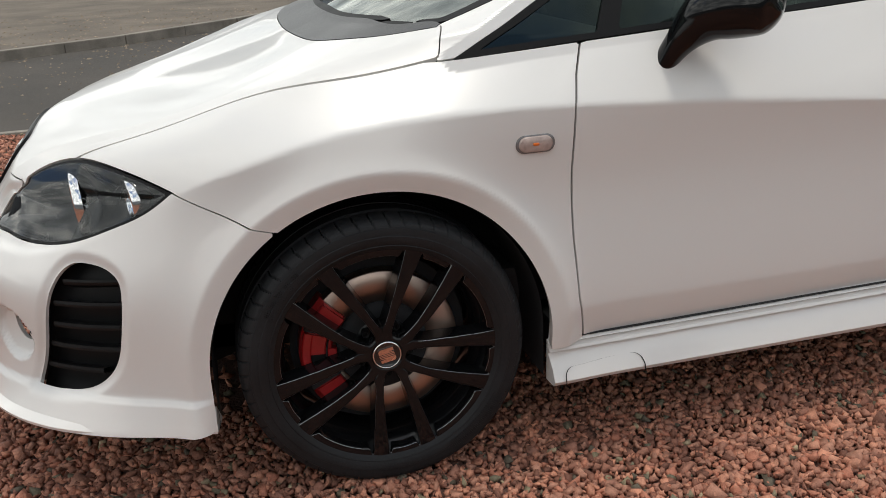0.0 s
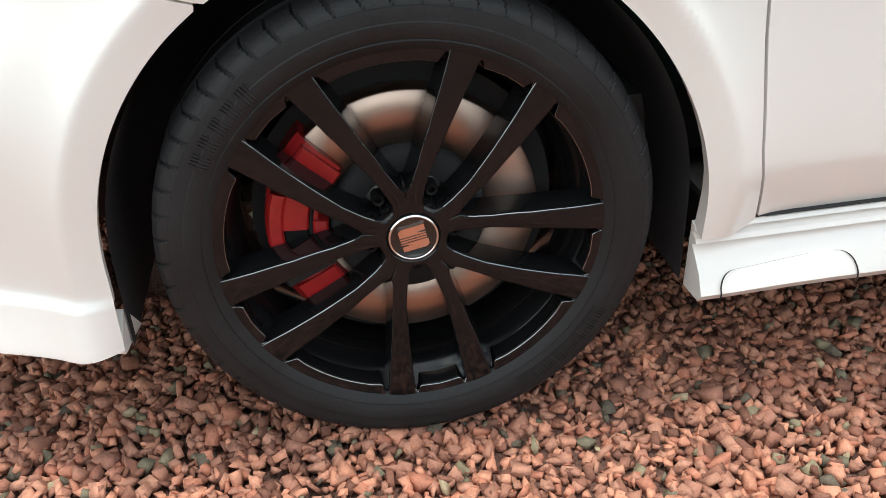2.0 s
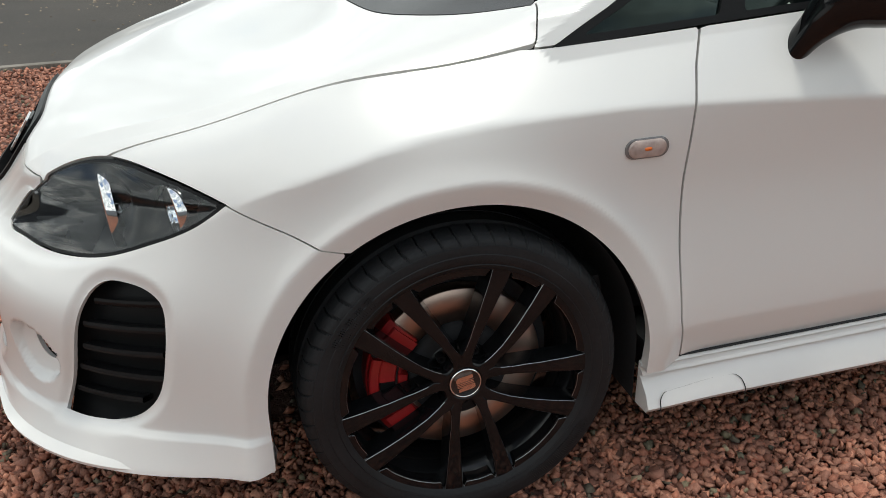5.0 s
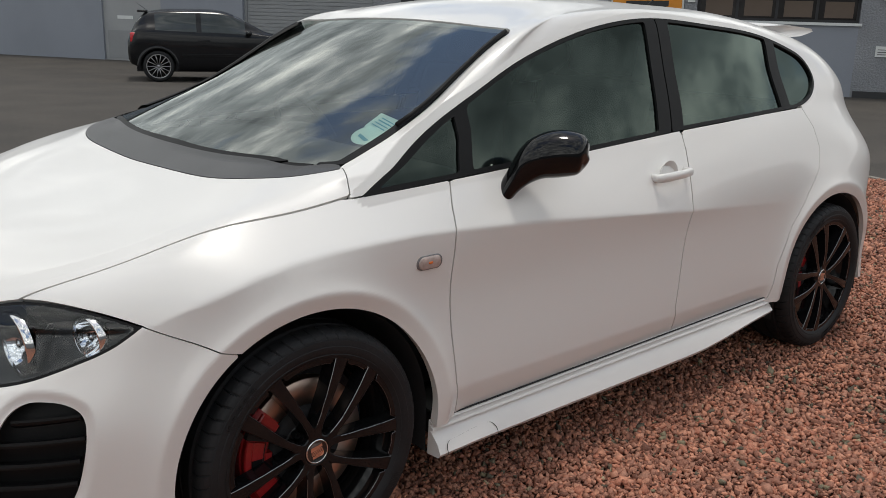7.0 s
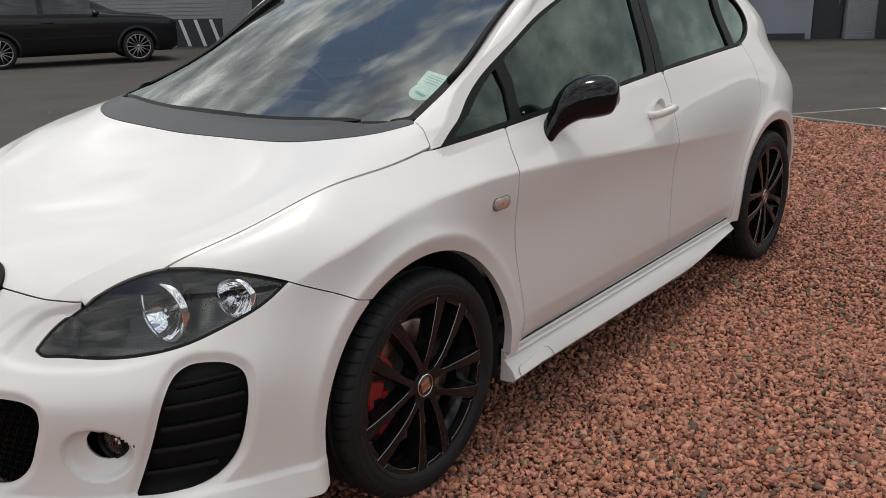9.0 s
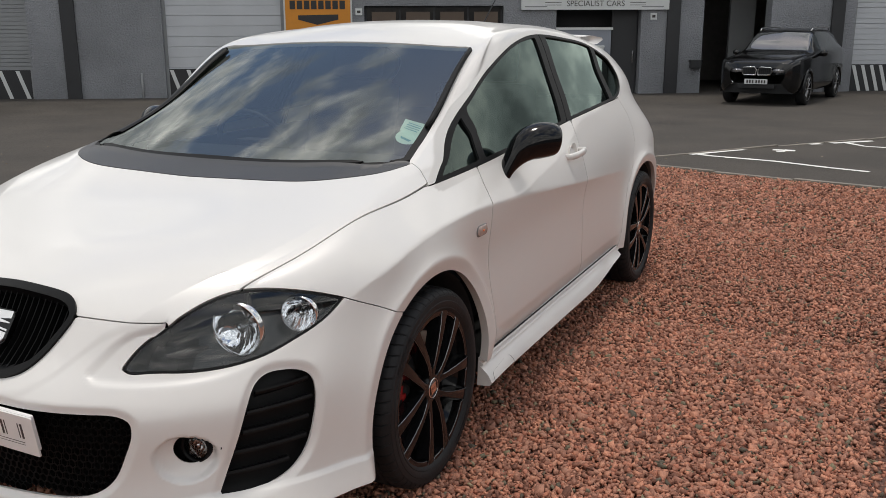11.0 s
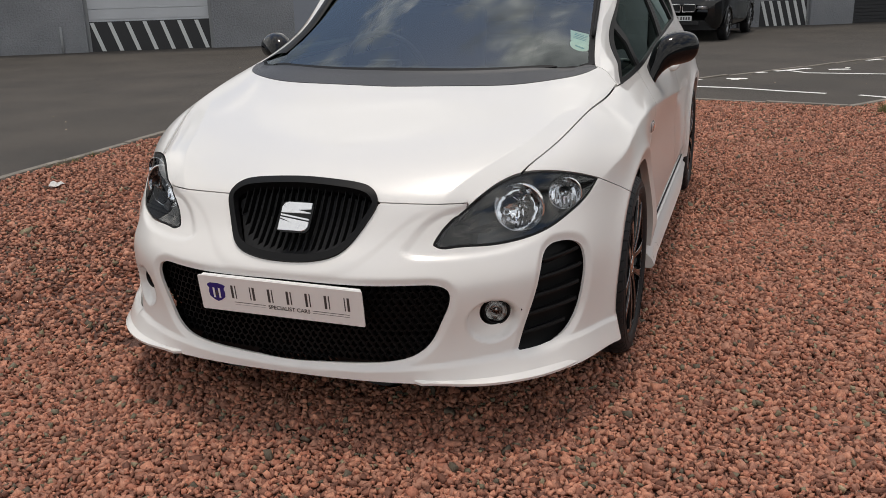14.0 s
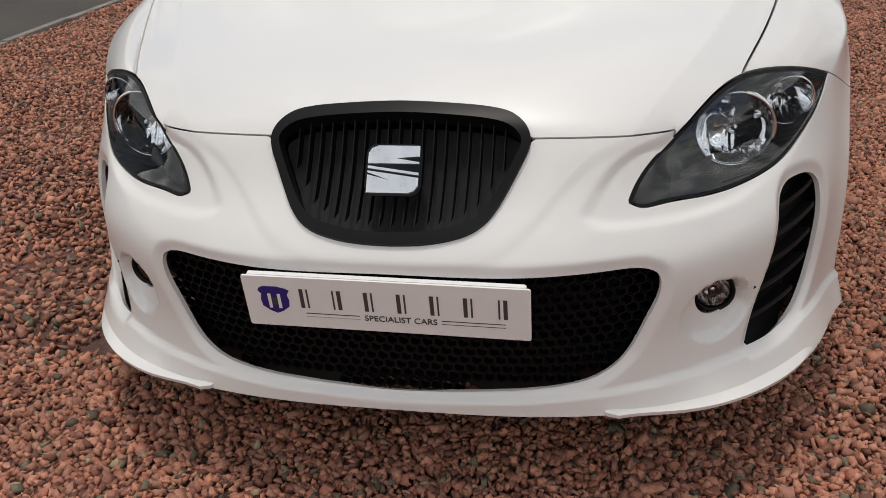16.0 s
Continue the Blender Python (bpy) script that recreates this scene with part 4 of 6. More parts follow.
# ---- nose: grille, mouth, side intakes, lamps ----
frame_g = panel("grille_frame", np.minimum(grille, -(grille - .016)), SATIN_BLACK, car, "black grille surround", deep=.03, lift=.007)
GRILLE_BLACK = surface("matt black grille plastic", (.0024, .0024, .0027), .6, vary=.2)
GRILLE_BLACK.node_tree.nodes["Principled BSDF"].inputs["Specular IOR Level"].default_value = .2
backing_g = panel("grille_backing", grille - .012, DARK, car, deep=0, lift=-.045)
for i in range(-10, 11):
    y = i * .0215
    top = line([(0, .722), (.11, .718), (.175, .708), (.215, .690)], abs(y))
    low = line([(0, .556), (.10, .563), (.15, .585), (.19, .628), (.215, .675)], abs(y))
    if top - low < .03:
        continue
    zs = [low + (top - low) * k / 6 for k in range(7)]
    pts = [on_skin(y, z, -.026) for z in zs]
    vs = [p + Vector((d, s * .0012, 0)) for p in pts for d, s in ((.0, -1), (.0, 1), (.028, 1), (.028, -1))]
    fs = [(k * 4 + a, k * 4 + (a + 1) % 4, k * 4 + 4 + (a + 1) % 4, k * 4 + 4 + a) for k in range(6) for a in range(4)]
    obj("grille_slat", vs, fs, GRILLE_BLACK, frame_g, smoothed=False)


def rounded(w, h, r, n=6):
    pts = []
    for cx, cy, a0 in ((w - r, h - r, 0), (-w + r, h - r, 90), (-w + r, -h + r, 180), (w - r, -h + r, 270)):
        for k in range(n + 1):
            a = radians(a0 + 90 * k / n)
            pts.append((cx + r * math.cos(a), cy + r * math.sin(a)))
    return pts


def plaque(points, thick, place, bevel=.0):
    """A flat shape of (across, up) points that faces forward, thick metres deep, set by the matrix place."""
    n = len(points)
    cx, cy = sum(p[0] for p in points) / n, sum(p[1] for p in points) / n
    vs = []
    for d, k in ((0, 1.0), (-thick + bevel, 1.0), (-thick, 1.0 if not bevel else .965)):
        vs += [place @ Vector((d, cx + (a - cx) * k, cy + (b - cy) * k)) for a, b in points]
    fs = [(i + n * j, (i + 1) % n + n * j, (i + 1) % n + n * (j + 1), i + n * (j + 1)) for j in (0, 1) for i in range(n)]
    fs += [tuple(range(2 * n, 3 * n)), tuple(reversed(range(n)))]
    return vs, fs


BRUSHED = surface("brushed chrome", (.82, .82, .82), .30, metal=1, vary=.08, scale=30, fine=200, rough_vary=.08)
badge_at = Matrix.Translation(on_skin(0, .645, .010)) @ pose(0, 0, 0, 0, 35, 0)
vs, fs = plaque([(-a, b) for a, b in rounded(.052, .048, .020)], .006, badge_at @ Matrix.Translation((.004, 0, 0)))
badge = obj("badge_base", vs, fs, GLOSS_BLACK, car, "black badge base", smoothed=False)
emblem = (  # bands of the emblem, as (across, up) corners
    [(.047, .010), (.047, .030), (.040, .040), (.030, .044), (-.047, .044), (-.047, .024), (-.005, .020), (-.047, .0135), (-.047, .0105), (.047, .010)][:-1],
    [(.047, .0065), (-.047, -.0055), (-.047, -.0105), (.047, .0015)],
    [(.047, -.010), (.047, -.044), (-.030, -.044), (-.040, -.040), (-.047, -.030), (-.047, -.0145), (.047, -.0025), (.047, -.0060), (.005, -.020)],
)
for shape in emblem:
    vs, fs = plaque(shape, .006, badge_at @ Matrix.Translation((-.001, 0, 0)), .001)
    obj("emblem", vs, fs, BRUSHED, badge, "brushed chrome emblem", smoothed=False)

# the mouth: honeycomb set back behind its opening
panel("mouth_backing", np.minimum(mouth + .03, Z - .243), DARK, car, deep=0, lift=-.13)
hv, hf = [], []
pitch = .0225
for row in range(-2, 14):
    for col in range(-24, 25):
        cy, cz = (col + .5 * (row % 2)) * pitch, .235 + row * pitch * .866
        poly_in = inside(MOUTH, np.array([abs(cy)]), np.array([cz]))[0]
        if poly_in < -.012:
            continue
        c = on_skin(cy, cz, 0)
        base = len(hv)
        for rad, back in ((pitch * .577, .030), (pitch * .455, .030), (pitch * .455, .048)):
            for k in range(6):
                a = radians(30 + 60 * k)
                hv.append((c.x + back + .012, cy + rad * math.cos(a), cz + rad * math.sin(a)))
        for k in range(6):
            m = (k + 1) % 6
            hf += [(base + k, base + m, base + 6 + m, base + 6 + k), (base + 6 + k, base + 6 + m, base + 12 + m, base + 12 + k)]
obj("honeycomb_grille", hv, hf, GRILLE_BLACK, bumper, "black honeycomb mesh", smoothed=False)

# side intakes: black trays with five blades
pair("intake_tray", intake + .008, TRIM, bumper, "black intake tray", deep=0, lift=-.040)
for zz in (.310, .362, .414, .466, .517):
    run = [(s, zz) for s in np.linspace(-.09, .21, 26)]
    keep = [s for s, z in run if inside(INTAKE, np.array([s]), np.array([z]))[0] > .001]
    if len(keep) < 3:
        continue
    vs, fs = [], []
    for k in range(13):
        s = keep[0] + (keep[-1] - keep[0]) * k / 12
        d = np.where(front)[0]
        i = d[np.argmin((S[d] - s) ** 2 + (Z[d] - zz) ** 2)]
        p, n = Vector(SKIN_V[i, :3]), Vector(SKIN_V[i, 3:])
        p.z = zz
        rise = .010 * k / 12
        for into, up in ((.012, .006), (.010, 0), (.012, -.006), (.045, -.014), (.045, -.002)):
            vs.append(p - n * into + Vector((0, 0, up + rise)))
    fs = [(k * 5 + a, k * 5 + (a + 1) % 5, k * 5 + 5 + (a + 1) % 5, k * 5 + 5 + a) for k in range(12) for a in range(5)]
    mirrored("intake_blade", vs, fs, TRIM, (bumper, bumper), smoothed=False)

# fog lamps
SMOKED = surface("fog lamp reflector", (.46, .44, .42), .12, metal=1, vary=.1)
for sgn in (-1, 1):
    c = on_skin(-FOG_Y, FOG_Z, 0)
    at = Matrix.Translation((c.x - .012, sgn * (FOG_Y - .015), FOG_Z)) @ pose(0, 0, 0, 0, 0, -90 - sgn * 12)
    v, f = lathe([(-.012, .041), (.004, .0385), (.005, .0345), (-.010, .033), (-.030, .030), (-.034, .0)], 36)
    holder = obj("fog_lamp", [at @ Vector((a, -b, c2)) for a, b, c2 in v], f, SATIN_BLACK, car, "round fog lamp in a black holder")
    v, f = lathe([(-.030, .002), (-.028, .016), (-.018, .026), (-.004, .0315)], 36)
    obj("reflector", [at @ Vector((a, -b, c2)) for a, b, c2 in v], f, SMOKED, holder)
    v, f = lathe([(-.026, .0), (-.012, .009), (-.010, .010), (-.009, .0)], 20)
    obj("bulb_cap", [at @ Vector((a, -b, c2)) for a, b, c2 in v], f, CHROME, holder)
    v, f = lathe([(.006, .0), (.004, .018), (-.001, .033)], 36)
    obj("lens", [at @ Vector((a, -b, c2)) for a, b, c2 in v], [tuple(reversed(q)) for q in f], LENS, holder).visible_shadow = False
    v, f = lathe([(.0, .0), (.001, .0028), (-.002, .003)], 10)
    c = on_skin(-.648, .392, .001)
    obj("plug", [Matrix.Translation((c.x, sgn * .648, c.z)) @ pose(0, 0, 0, 0, 0, -90 + sgn * 40) @ Vector((a, -b, d)) for a, b, d in v], f, DARK, bumper)

# headlamps
HOUSING = surface("dark lamp housing", (.026, .028, .033), .32, vary=.15)
pods = pair("headlamp", lamp - .001, HOUSING, car, "clear headlamp with twin reflectors in a black housing", deep=.0, lift=-.112)
v, fc, n = skin(np.minimum(lamp - .001, -(lamp - .007)), both=False, deep=.108, lift=-.002)
for ob, sgn in zip(pods, (1, -1)):
    obj("seal", v * (1, sgn, 1), fc if sgn > 0 else [tuple(reversed(q)) for q in fc], TRIM, ob, "black rubber seal")
v, fc, n = skin(lamp - .006, both=False, deep=0, lift=-.0015)
for ob, sgn in zip(pods, (1, -1)):
    lens = obj("lens", v * (1, sgn, 1), fc if sgn > 0 else [tuple(reversed(q)) for q in fc], LENS, ob, "clear lens", normals=n * (1, sgn, 1))
    lens.visible_shadow = False
for (px, py, pz), rad, turn, ahead in (((-.590, -.604, .654), .070, 5, .010), ((-.482, -.716, .676), .047, 14, .001)):
    for ob, sgn in zip(pods, (1, -1)):
        at = Matrix.Translation((px, sgn * py, pz)) @ pose(0, 0, 0, 0, 0, -90 + sgn * turn) @ pose(0, 0, 0, 4, 0, 0) @ Matrix.Translation((0, -ahead, 0))
        v, f = lathe([(-.045, .010), (-.042, rad * .35), (-.039, rad * .5), (-.034, rad * .62), (-.028, rad * .74), (-.020, rad * .84), (-.011, rad * .93), (0, rad)], 72)
        v = [(a, b + (.0014 * math.sin(a * 520) if c < rad * .25 else .0010 * math.sin(c * 420)) * (math.hypot(a, c) < rad * .95), c) for a, b, c in v]
        obj("reflector", [at @ Vector((a, -b, c)) for a, b, c in v], f, REFLECTOR, ob, "ribbed chrome reflector")
        v, f = lathe([(-.004, rad * .985), (.004, rad), (.0065, rad * 1.03), (.004, rad * 1.075), (-.012, rad * 1.08)], 64)
        obj("bezel", [at @ Vector((a, -b, c)) for a, b, c in v], f, CHROME, ob)
        v, f = lathe([(-.044, .008), (-.010, .008), (-.004, .012), (.0, .0)], 20)
        obj("bulb", [at @ Vector((a, -b, c)) for a, b, c in v], f, CHROME, ob)
for ob, sgn in zip(pods, (1, -1)):
    vs, fs = tube([(-.745, -sgn * .500, .612), (-.700, -sgn * .535, .612), (-.66, -sgn * .56, .618)], [.004, .012, .004], 14)
    obj("parking_lamp", vs, fs, CABIN, ob)

# show plate on the mouth
plate_at = Matrix.Translation((-.950, .004, .433)) @ pose(0, 0, 0, .66, -9, 0)
vs, fs = plaque(rounded(.26, .0555, .004, 2), .004, plate_at)
plate = obj("show_plate", vs, fs, PLATE_WHITE, car, "white show plate with a blue shield and dark print", smoothed=False)
vs, fs = plaque(rounded(.252, .050, .004, 2), .010, plate_at @ Matrix.Translation((.011, 0, .006)))
obj("plate_holder", vs, fs, PLATE_WHITE, plate, smoothed=False)


def print_shape(name, points, material, label="", lift=.0046):
    vs, fs = plaque(points, .0006, plate_at @ Matrix.Translation((-lift + .0006, 0, 0)))
    return obj(name, vs, fs, material, plate, label, smoothed=False)


print_shape("shield", [(.230, .030), (.222, .034), (.196, .034), (.180, .030), (.173, .026), (.179, .016), (.176, .004), (.178, -.010), (.190, -.020), (.203, -.026), (.216, -.020), (.228, -.010), (.230, .004), (.227, .016), (.233, .024)][::-1], BLUE, "deep blue shield")
for dy in (.009, -.009):
    print_shape("shield_mark", [(.2035 + dy - .003, -.014), (.2035 + dy + .003, -.014), (.2035 + dy + .003, .018), (.2035 + dy - .003, .018)], PLATE_WHITE, lift=.0052)
print_shape("shield_mark", [(.1995, -.006), (.2075, -.006), (.2075, .010), (.1995, .010)], INK, lift=.0054)
for k in range(7):
    y = .146 - k * .0595
    thick, thin = (.0052, -.0058) if k not in (1, 6) else (-.0052, .0058)
    print_shape("letter_bar", [(y + thick - .0036, -.011), (y + thick + .0036, -.011), (y + thick + .0036, .031), (y + thick - .0036, .031)], INK)
    print_shape("letter_bar", [(y + thin - .0016, -.011), (y + thin + .0016, -.011), (y + thin + .0016, .031), (y + thin - .0016, .031)], INK)
for y0, y1 in ((.148, .047), (-.102, -.216)):
    print_shape("rule", [(y0, -.0235), (y1, -.0235), (y1, -.022), (y0, -.022)][::-1], INK)
    print_shape("rule", [(y0, -.0305), (y1, -.0305), (y1, -.0295), (y0, -.0295)][::-1], surface("grey print", (.35, .35, .36)) if y0 > 0 else INK)


lettering("lettering", "SPECIALIST CARS", .0175, plate_at @ Matrix.Translation((-.0046, -.028, -.0265)) @ Matrix(((0, 0, -1, 0), (-1, 0, 0, 0), (0, 1, 0, 0), (0, 0, 0, 1))), INK, plate)

# ---- front lip corners, sill skirts, arch liners, floor ----
path = smooth_line([(-.915, .385), (-.905, .40), (-.86, .52), (-.785, .645), (-.690, .733), (-.590, .790), (-.48, .828), (-.372, .852)], 6)
vs, fs = [], []
for i, (x, w) in enumerate(path):
    a, b = path[max(i - 1, 0)], path[min(i + 1, len(path) - 1)]
    d = (b - a) / np.linalg.norm(b - a)
    o = np.array([-d[1], d[0]])
    k = i / (len(path) - 1)
    top, low, far = .219 + .018 * k, .208 - .018 * k, .004 + .026 * math.sin(math.pi * min(1, k * 1.25 + .02)) ** .8 * (1 - .45 * k) + .010 * k
    for out, z in ((-.012, top + .006), (-.004, top - .001), (far * .6, top - (top - low) * .42), (far, low + .008), (far - .002, low), (-.05, low + .004)):
        vs.append((x + o[0] * out, -(w + o[1] * out), z))
m = 6
fs = [(i * m + j, i * m + j + 1, (i + 1) * m + j + 1, (i + 1) * m + j) for i in range(len(path) - 1) for j in range(m - 1)]
fs += [tuple(range(m)), tuple(reversed(range((len(path) - 1) * m, len(path) * m)))]
mirrored("splitter_corner", vs, fs, WHITE, (bumper, bumper), "white splitter corner")
for ob in bumper.children:
    if ob.name.startswith("splitter"):
        ob.data.set_sharp_from_angle(angle=radians(25))

vs, fs = [], []
stations = np.concatenate([np.linspace(.372, 2.16, 40), [2.178, 2.192, 2.200]])
for x in stations:
    up = .026 * (x - .372) / 1.86
    rise = .042 * float(smooth(1.55, 2.235, np.array(x)))
    tuck = .020 * float(smooth(1.6, 2.235, np.array(x)))
    flare = .006 * (1 - float(smooth(.372, .55, np.array(x))))
    round_off = .035 * float(smooth(2.15, 2.205, np.array(x)))
    for w, z in ((.852, .284 + up), (.862, .280 + up), (.866, .275 + up), (.856, .269 + up), (.868, .264 + up), (.872, .258 + up), (.859, .252 + up), (.867 - tuck * .5, .246 + up), (.886 + flare - tuck, .222 + up * .8 + rise * .5), (.899 + flare - tuck, .196 + up * .5 + rise), (.890 + flare - tuck, .184 + up * .4 + rise), (.848, .180 + up * .4 + rise)):
        vs.append((x, -w + round_off, z))
m = 12
fs = [(i * m + j, (i + 1) * m + j, (i + 1) * m + j + 1, i * m + j + 1) for i in range(len(stations) - 1) for j in range(m - 1)]
fs += [tuple(reversed(range(m))), tuple(range((len(stations) - 1) * m, len(stations) * m))]
skirts = mirrored("sill_skirt", vs, fs, WHITE, (car, car), "white ribbed sill skirt", smoothed=False)
for ob in skirts:
    ob.data.polygons.foreach_set("use_smooth", [True] * len(ob.data.polygons))
    ob.data.set_sharp_from_angle(angle=radians(20))
# a thin black strip draws the dark line between doors and sill
vs, fs = tube([(x, -.8615, .2845 + .026 * (x - .372) / 1.86) for x in np.linspace(.40, 2.15, 30)], [(.004, .0020)] * 30, 8)
mirrored("sill_seal", vs, fs, DARK, (car, car), "thin black line above the sill")
jack = [(.402, .181), (.402, .212), (.412, .222), (.425, .224), (.565, .229), (.582, .226), (.594, .214), (.598, .186)]
edge = smooth_line([(a, b) for a, b in jack], 4)
vs, fs = [], []
for i, (a, b) in enumerate(edge):
    for e in (-.0012, .0012):
        vs.append((a + e, -(line([(.181, .8925), (.186, .8985), (.197, .9008), (.2225, .8880), (.247, .8690)], b) + .006 * (1 - float(smooth(.372, .55, np.array(a)))) + .0004), b + abs(e)))
fs = [(2 * i, 2 * i + 1, 2 * i + 3, 2 * i + 2) for i in range(len(edge) - 1)]
mirrored("jack_cover_joint", vs, fs, DARK, skirts, smoothed=False)

for cx in (0, WHEELBASE):
    bow = [(-ARCH + .005, -.125)] + [(-(ARCH - .005) * math.cos(a), (ARCH - .005) * math.sin(a)) for a in np.linspace(0, math.pi, 41)] + [(ARCH - .005, -.125)]
    v = [(cx + a * k, y, AXLE_Z + b * k) for y, k in ((-.845, 1), (-.70, 1), (-.50, 1), (-.50, .02)) for a, b in bow]
    m = len(bow)
    f = [(j * m + i, j * m + i + 1, (j + 1) * m + i + 1, (j + 1) * m + i) for j in range(3) for i in range(m - 1)]
    mirrored("arch_liner", v, f, DARK, (car, car))
part("underbody", block(-.80, 3.2, -.5, .5, .20, .30, .02), DARK, car)
part("engine_bay", block(-.70, .22, -.49, .49, .22, .62, .02), DARK, car)
for sgn in (-1, 1):
    part("underbody", block(.42, 2.16, min(sgn * .5, sgn * .84), max(sgn * .5, sgn * .84), .205, .28, .01), DARK, car)

# ---- wheels ----
TYRE_R = .3165
SPOKE_IN = [(.046, .009), (.054, .0135), (.07, .0185), (.10, .025), (.15, .030), (.20, .0335), (.225, .0345), (.247, .0362)]       # radius, half gap inside a pair
SPOKE_OUT = [(.066, 36.0), (.070, 31.9), (.080, 28.6), (.10, 25.0), (.15, 20.7), (.20, 18.5), (.225, 17.8), (.247, 17.4)]      # radius, angle of the outer edge
FACE_Y = [(.03, -.093), (.05, -.0955), (.08, -.0995), (.12, -.1030), (.17, -.1045), (.22, -.1035), (.25, -.1018)]              # how far the face stands out


def spoke_mesh(side_sign):
    """One spoke of a twin, its edges rounded, in the pair's own axes."""
    fillet = ((-.0032, .044), (-.0006, .010), (0, .0030), (.0003, .0016), (.0010, .0006), (.0020, .0001), (.0034, 0))
    n, vs = 44, []
    for k in range(n + 1):
        r = .046 + .201 * k / n
        a = math.asin(line(SPOKE_IN, r) / r)
        b = radians(line(SPOKE_OUT, r))
        y = float(bend(FACE_Y, r))
        p, q = Vector((r * math.cos(a), 0, r * math.sin(a))), Vector((r * math.cos(b), 0, r * math.sin(b)))
        w = (q - p).normalized()
        row = [p + w * d + Vector((0, y + h, 0)) for d, h in fillet]
        row.append((p + q) / 2 + Vector((0, y - .0006, 0)))
        row += [q - w * d + Vector((0, y + h, 0)) for d, h in reversed(fillet)]
        vs += [(v.x, v.y, v.z * side_sign) for v in row]
    m = 15
    return vs, [(i * m + j, i * m + j + 1, (i + 1) * m + j + 1, (i + 1) * m + j) for i in range(n) for j in range(m - 1)]


def polar_sheet(rim_of, rows, count=720):
    """A ring whose free edge runs at the radius rim_of(angle within a pair); rows of (weight of that radius, other radius, shift, y)."""
    vs = []
    for i in range(count):
        t = 360 * i / count
        edge = rim_of(abs((t + 36) % 72 - 36))
        vs += [((edge * w + o * (1 - w) + d) * math.cos(radians(t)), y, (edge * w + o * (1 - w) + d) * math.sin(radians(t))) for w, o, d, y in rows]
    m = len(rows)
    return vs, [(i * m + j, ((i + 1) % count) * m + j, ((i + 1) % count) * m + j + 1, i * m + j + 1) for i in range(count) for j in range(m - 1)]


def ring_edge(a):
    """Inner edge of the outer ring, with pointed notches where the spokes run out."""
    return line([(0, .2315), (6.7, .2300), (8.35, .2455), (8.4, .236), (17.3, .236), (17.4, .2465), (20.2, .2270), (24, .2285), (36, .2290)], a)


def hub_edge(a):
    return line([(0, .0440), (9, .0450), (14, .0500), (20, .0640), (28, .0675), (36, .0665)], a)


def tyre_mesh(pitches, fine):
    """The tyre, with curved sipes cut into its shoulders."""
    prof = [(.098, .240), (.106, .247), (.1098, .2545), (.1084, .2560), (.1112, .262), (.1130, .270), (.1130, .2755), (.1112, .2770), (.1108, .287), (.1098, .2925), (.1078, .2938), (.1066, .298), (.1042, .3022), (.099, .307), (.0925, .3108), (.086, .3135), (.074, .3152), (.060, .316), (.050, .310), (.044, .316), (.003, .3165), (0, .310)]
    prof = prof + [(-y, r) for y, r in prof[:-1][::-1]]
    seg = pitches * fine
    vs, fs = lathe(prof, seg)
    m = len(prof)
    for i in range(seg):
        for j, (y, r) in enumerate(prof):
            a = 2 * math.pi * i / seg
            bow = round(4.2 * max(0, (abs(y) - .086) / .022) ** 1.6)          # the sipe hooks round at its foot
            cutin = fine > 1 and (i + bow) % fine == 0 and .055 < abs(y) < .1075 and r > .297
            if cutin:
                r -= .0062
            vs[i * m + j] = (r * math.cos(a), y, r * math.sin(a))
    return vs, fs


TYRES = {True: tyre_mesh(58, 16), False: tyre_mesh(120, 1)}
barrel = [(-.1010, .2495), (-.1035, .2515), (-.1045, .254), (-.100, .257), (-.094, .254), (-.094, .246), (-.086, .236), (-.074, .231), (-.071, .226), (-.050, .2235), (-.047, .2195), (-.030, .218), (-.027, .2150), (.06, .214), (.092, .240), (.099, .250)]
cap_profile = [(-.0955, .0), (-.0955, .0265), (-.0965, .0275), (-.0965, .0310), (-.0950, .0325), (-.086, .0335)]
# bright metal for strips added along the painted edges as their sky glint
GLINT = surface("edge glint metal", (.30, .30, .31), .3, metal=1, vary=.25, scale=60)
CAPDARK = surface("wheel cap black", (.012, .011, .011), .25, vary=.1, coat=.5)
# the emblem's metal is tinted pink, as the gravel reflected in it
EMBLEM_PINK = surface("wheel cap emblem", (.85, .62, .52), .28, metal=1, vary=.06)


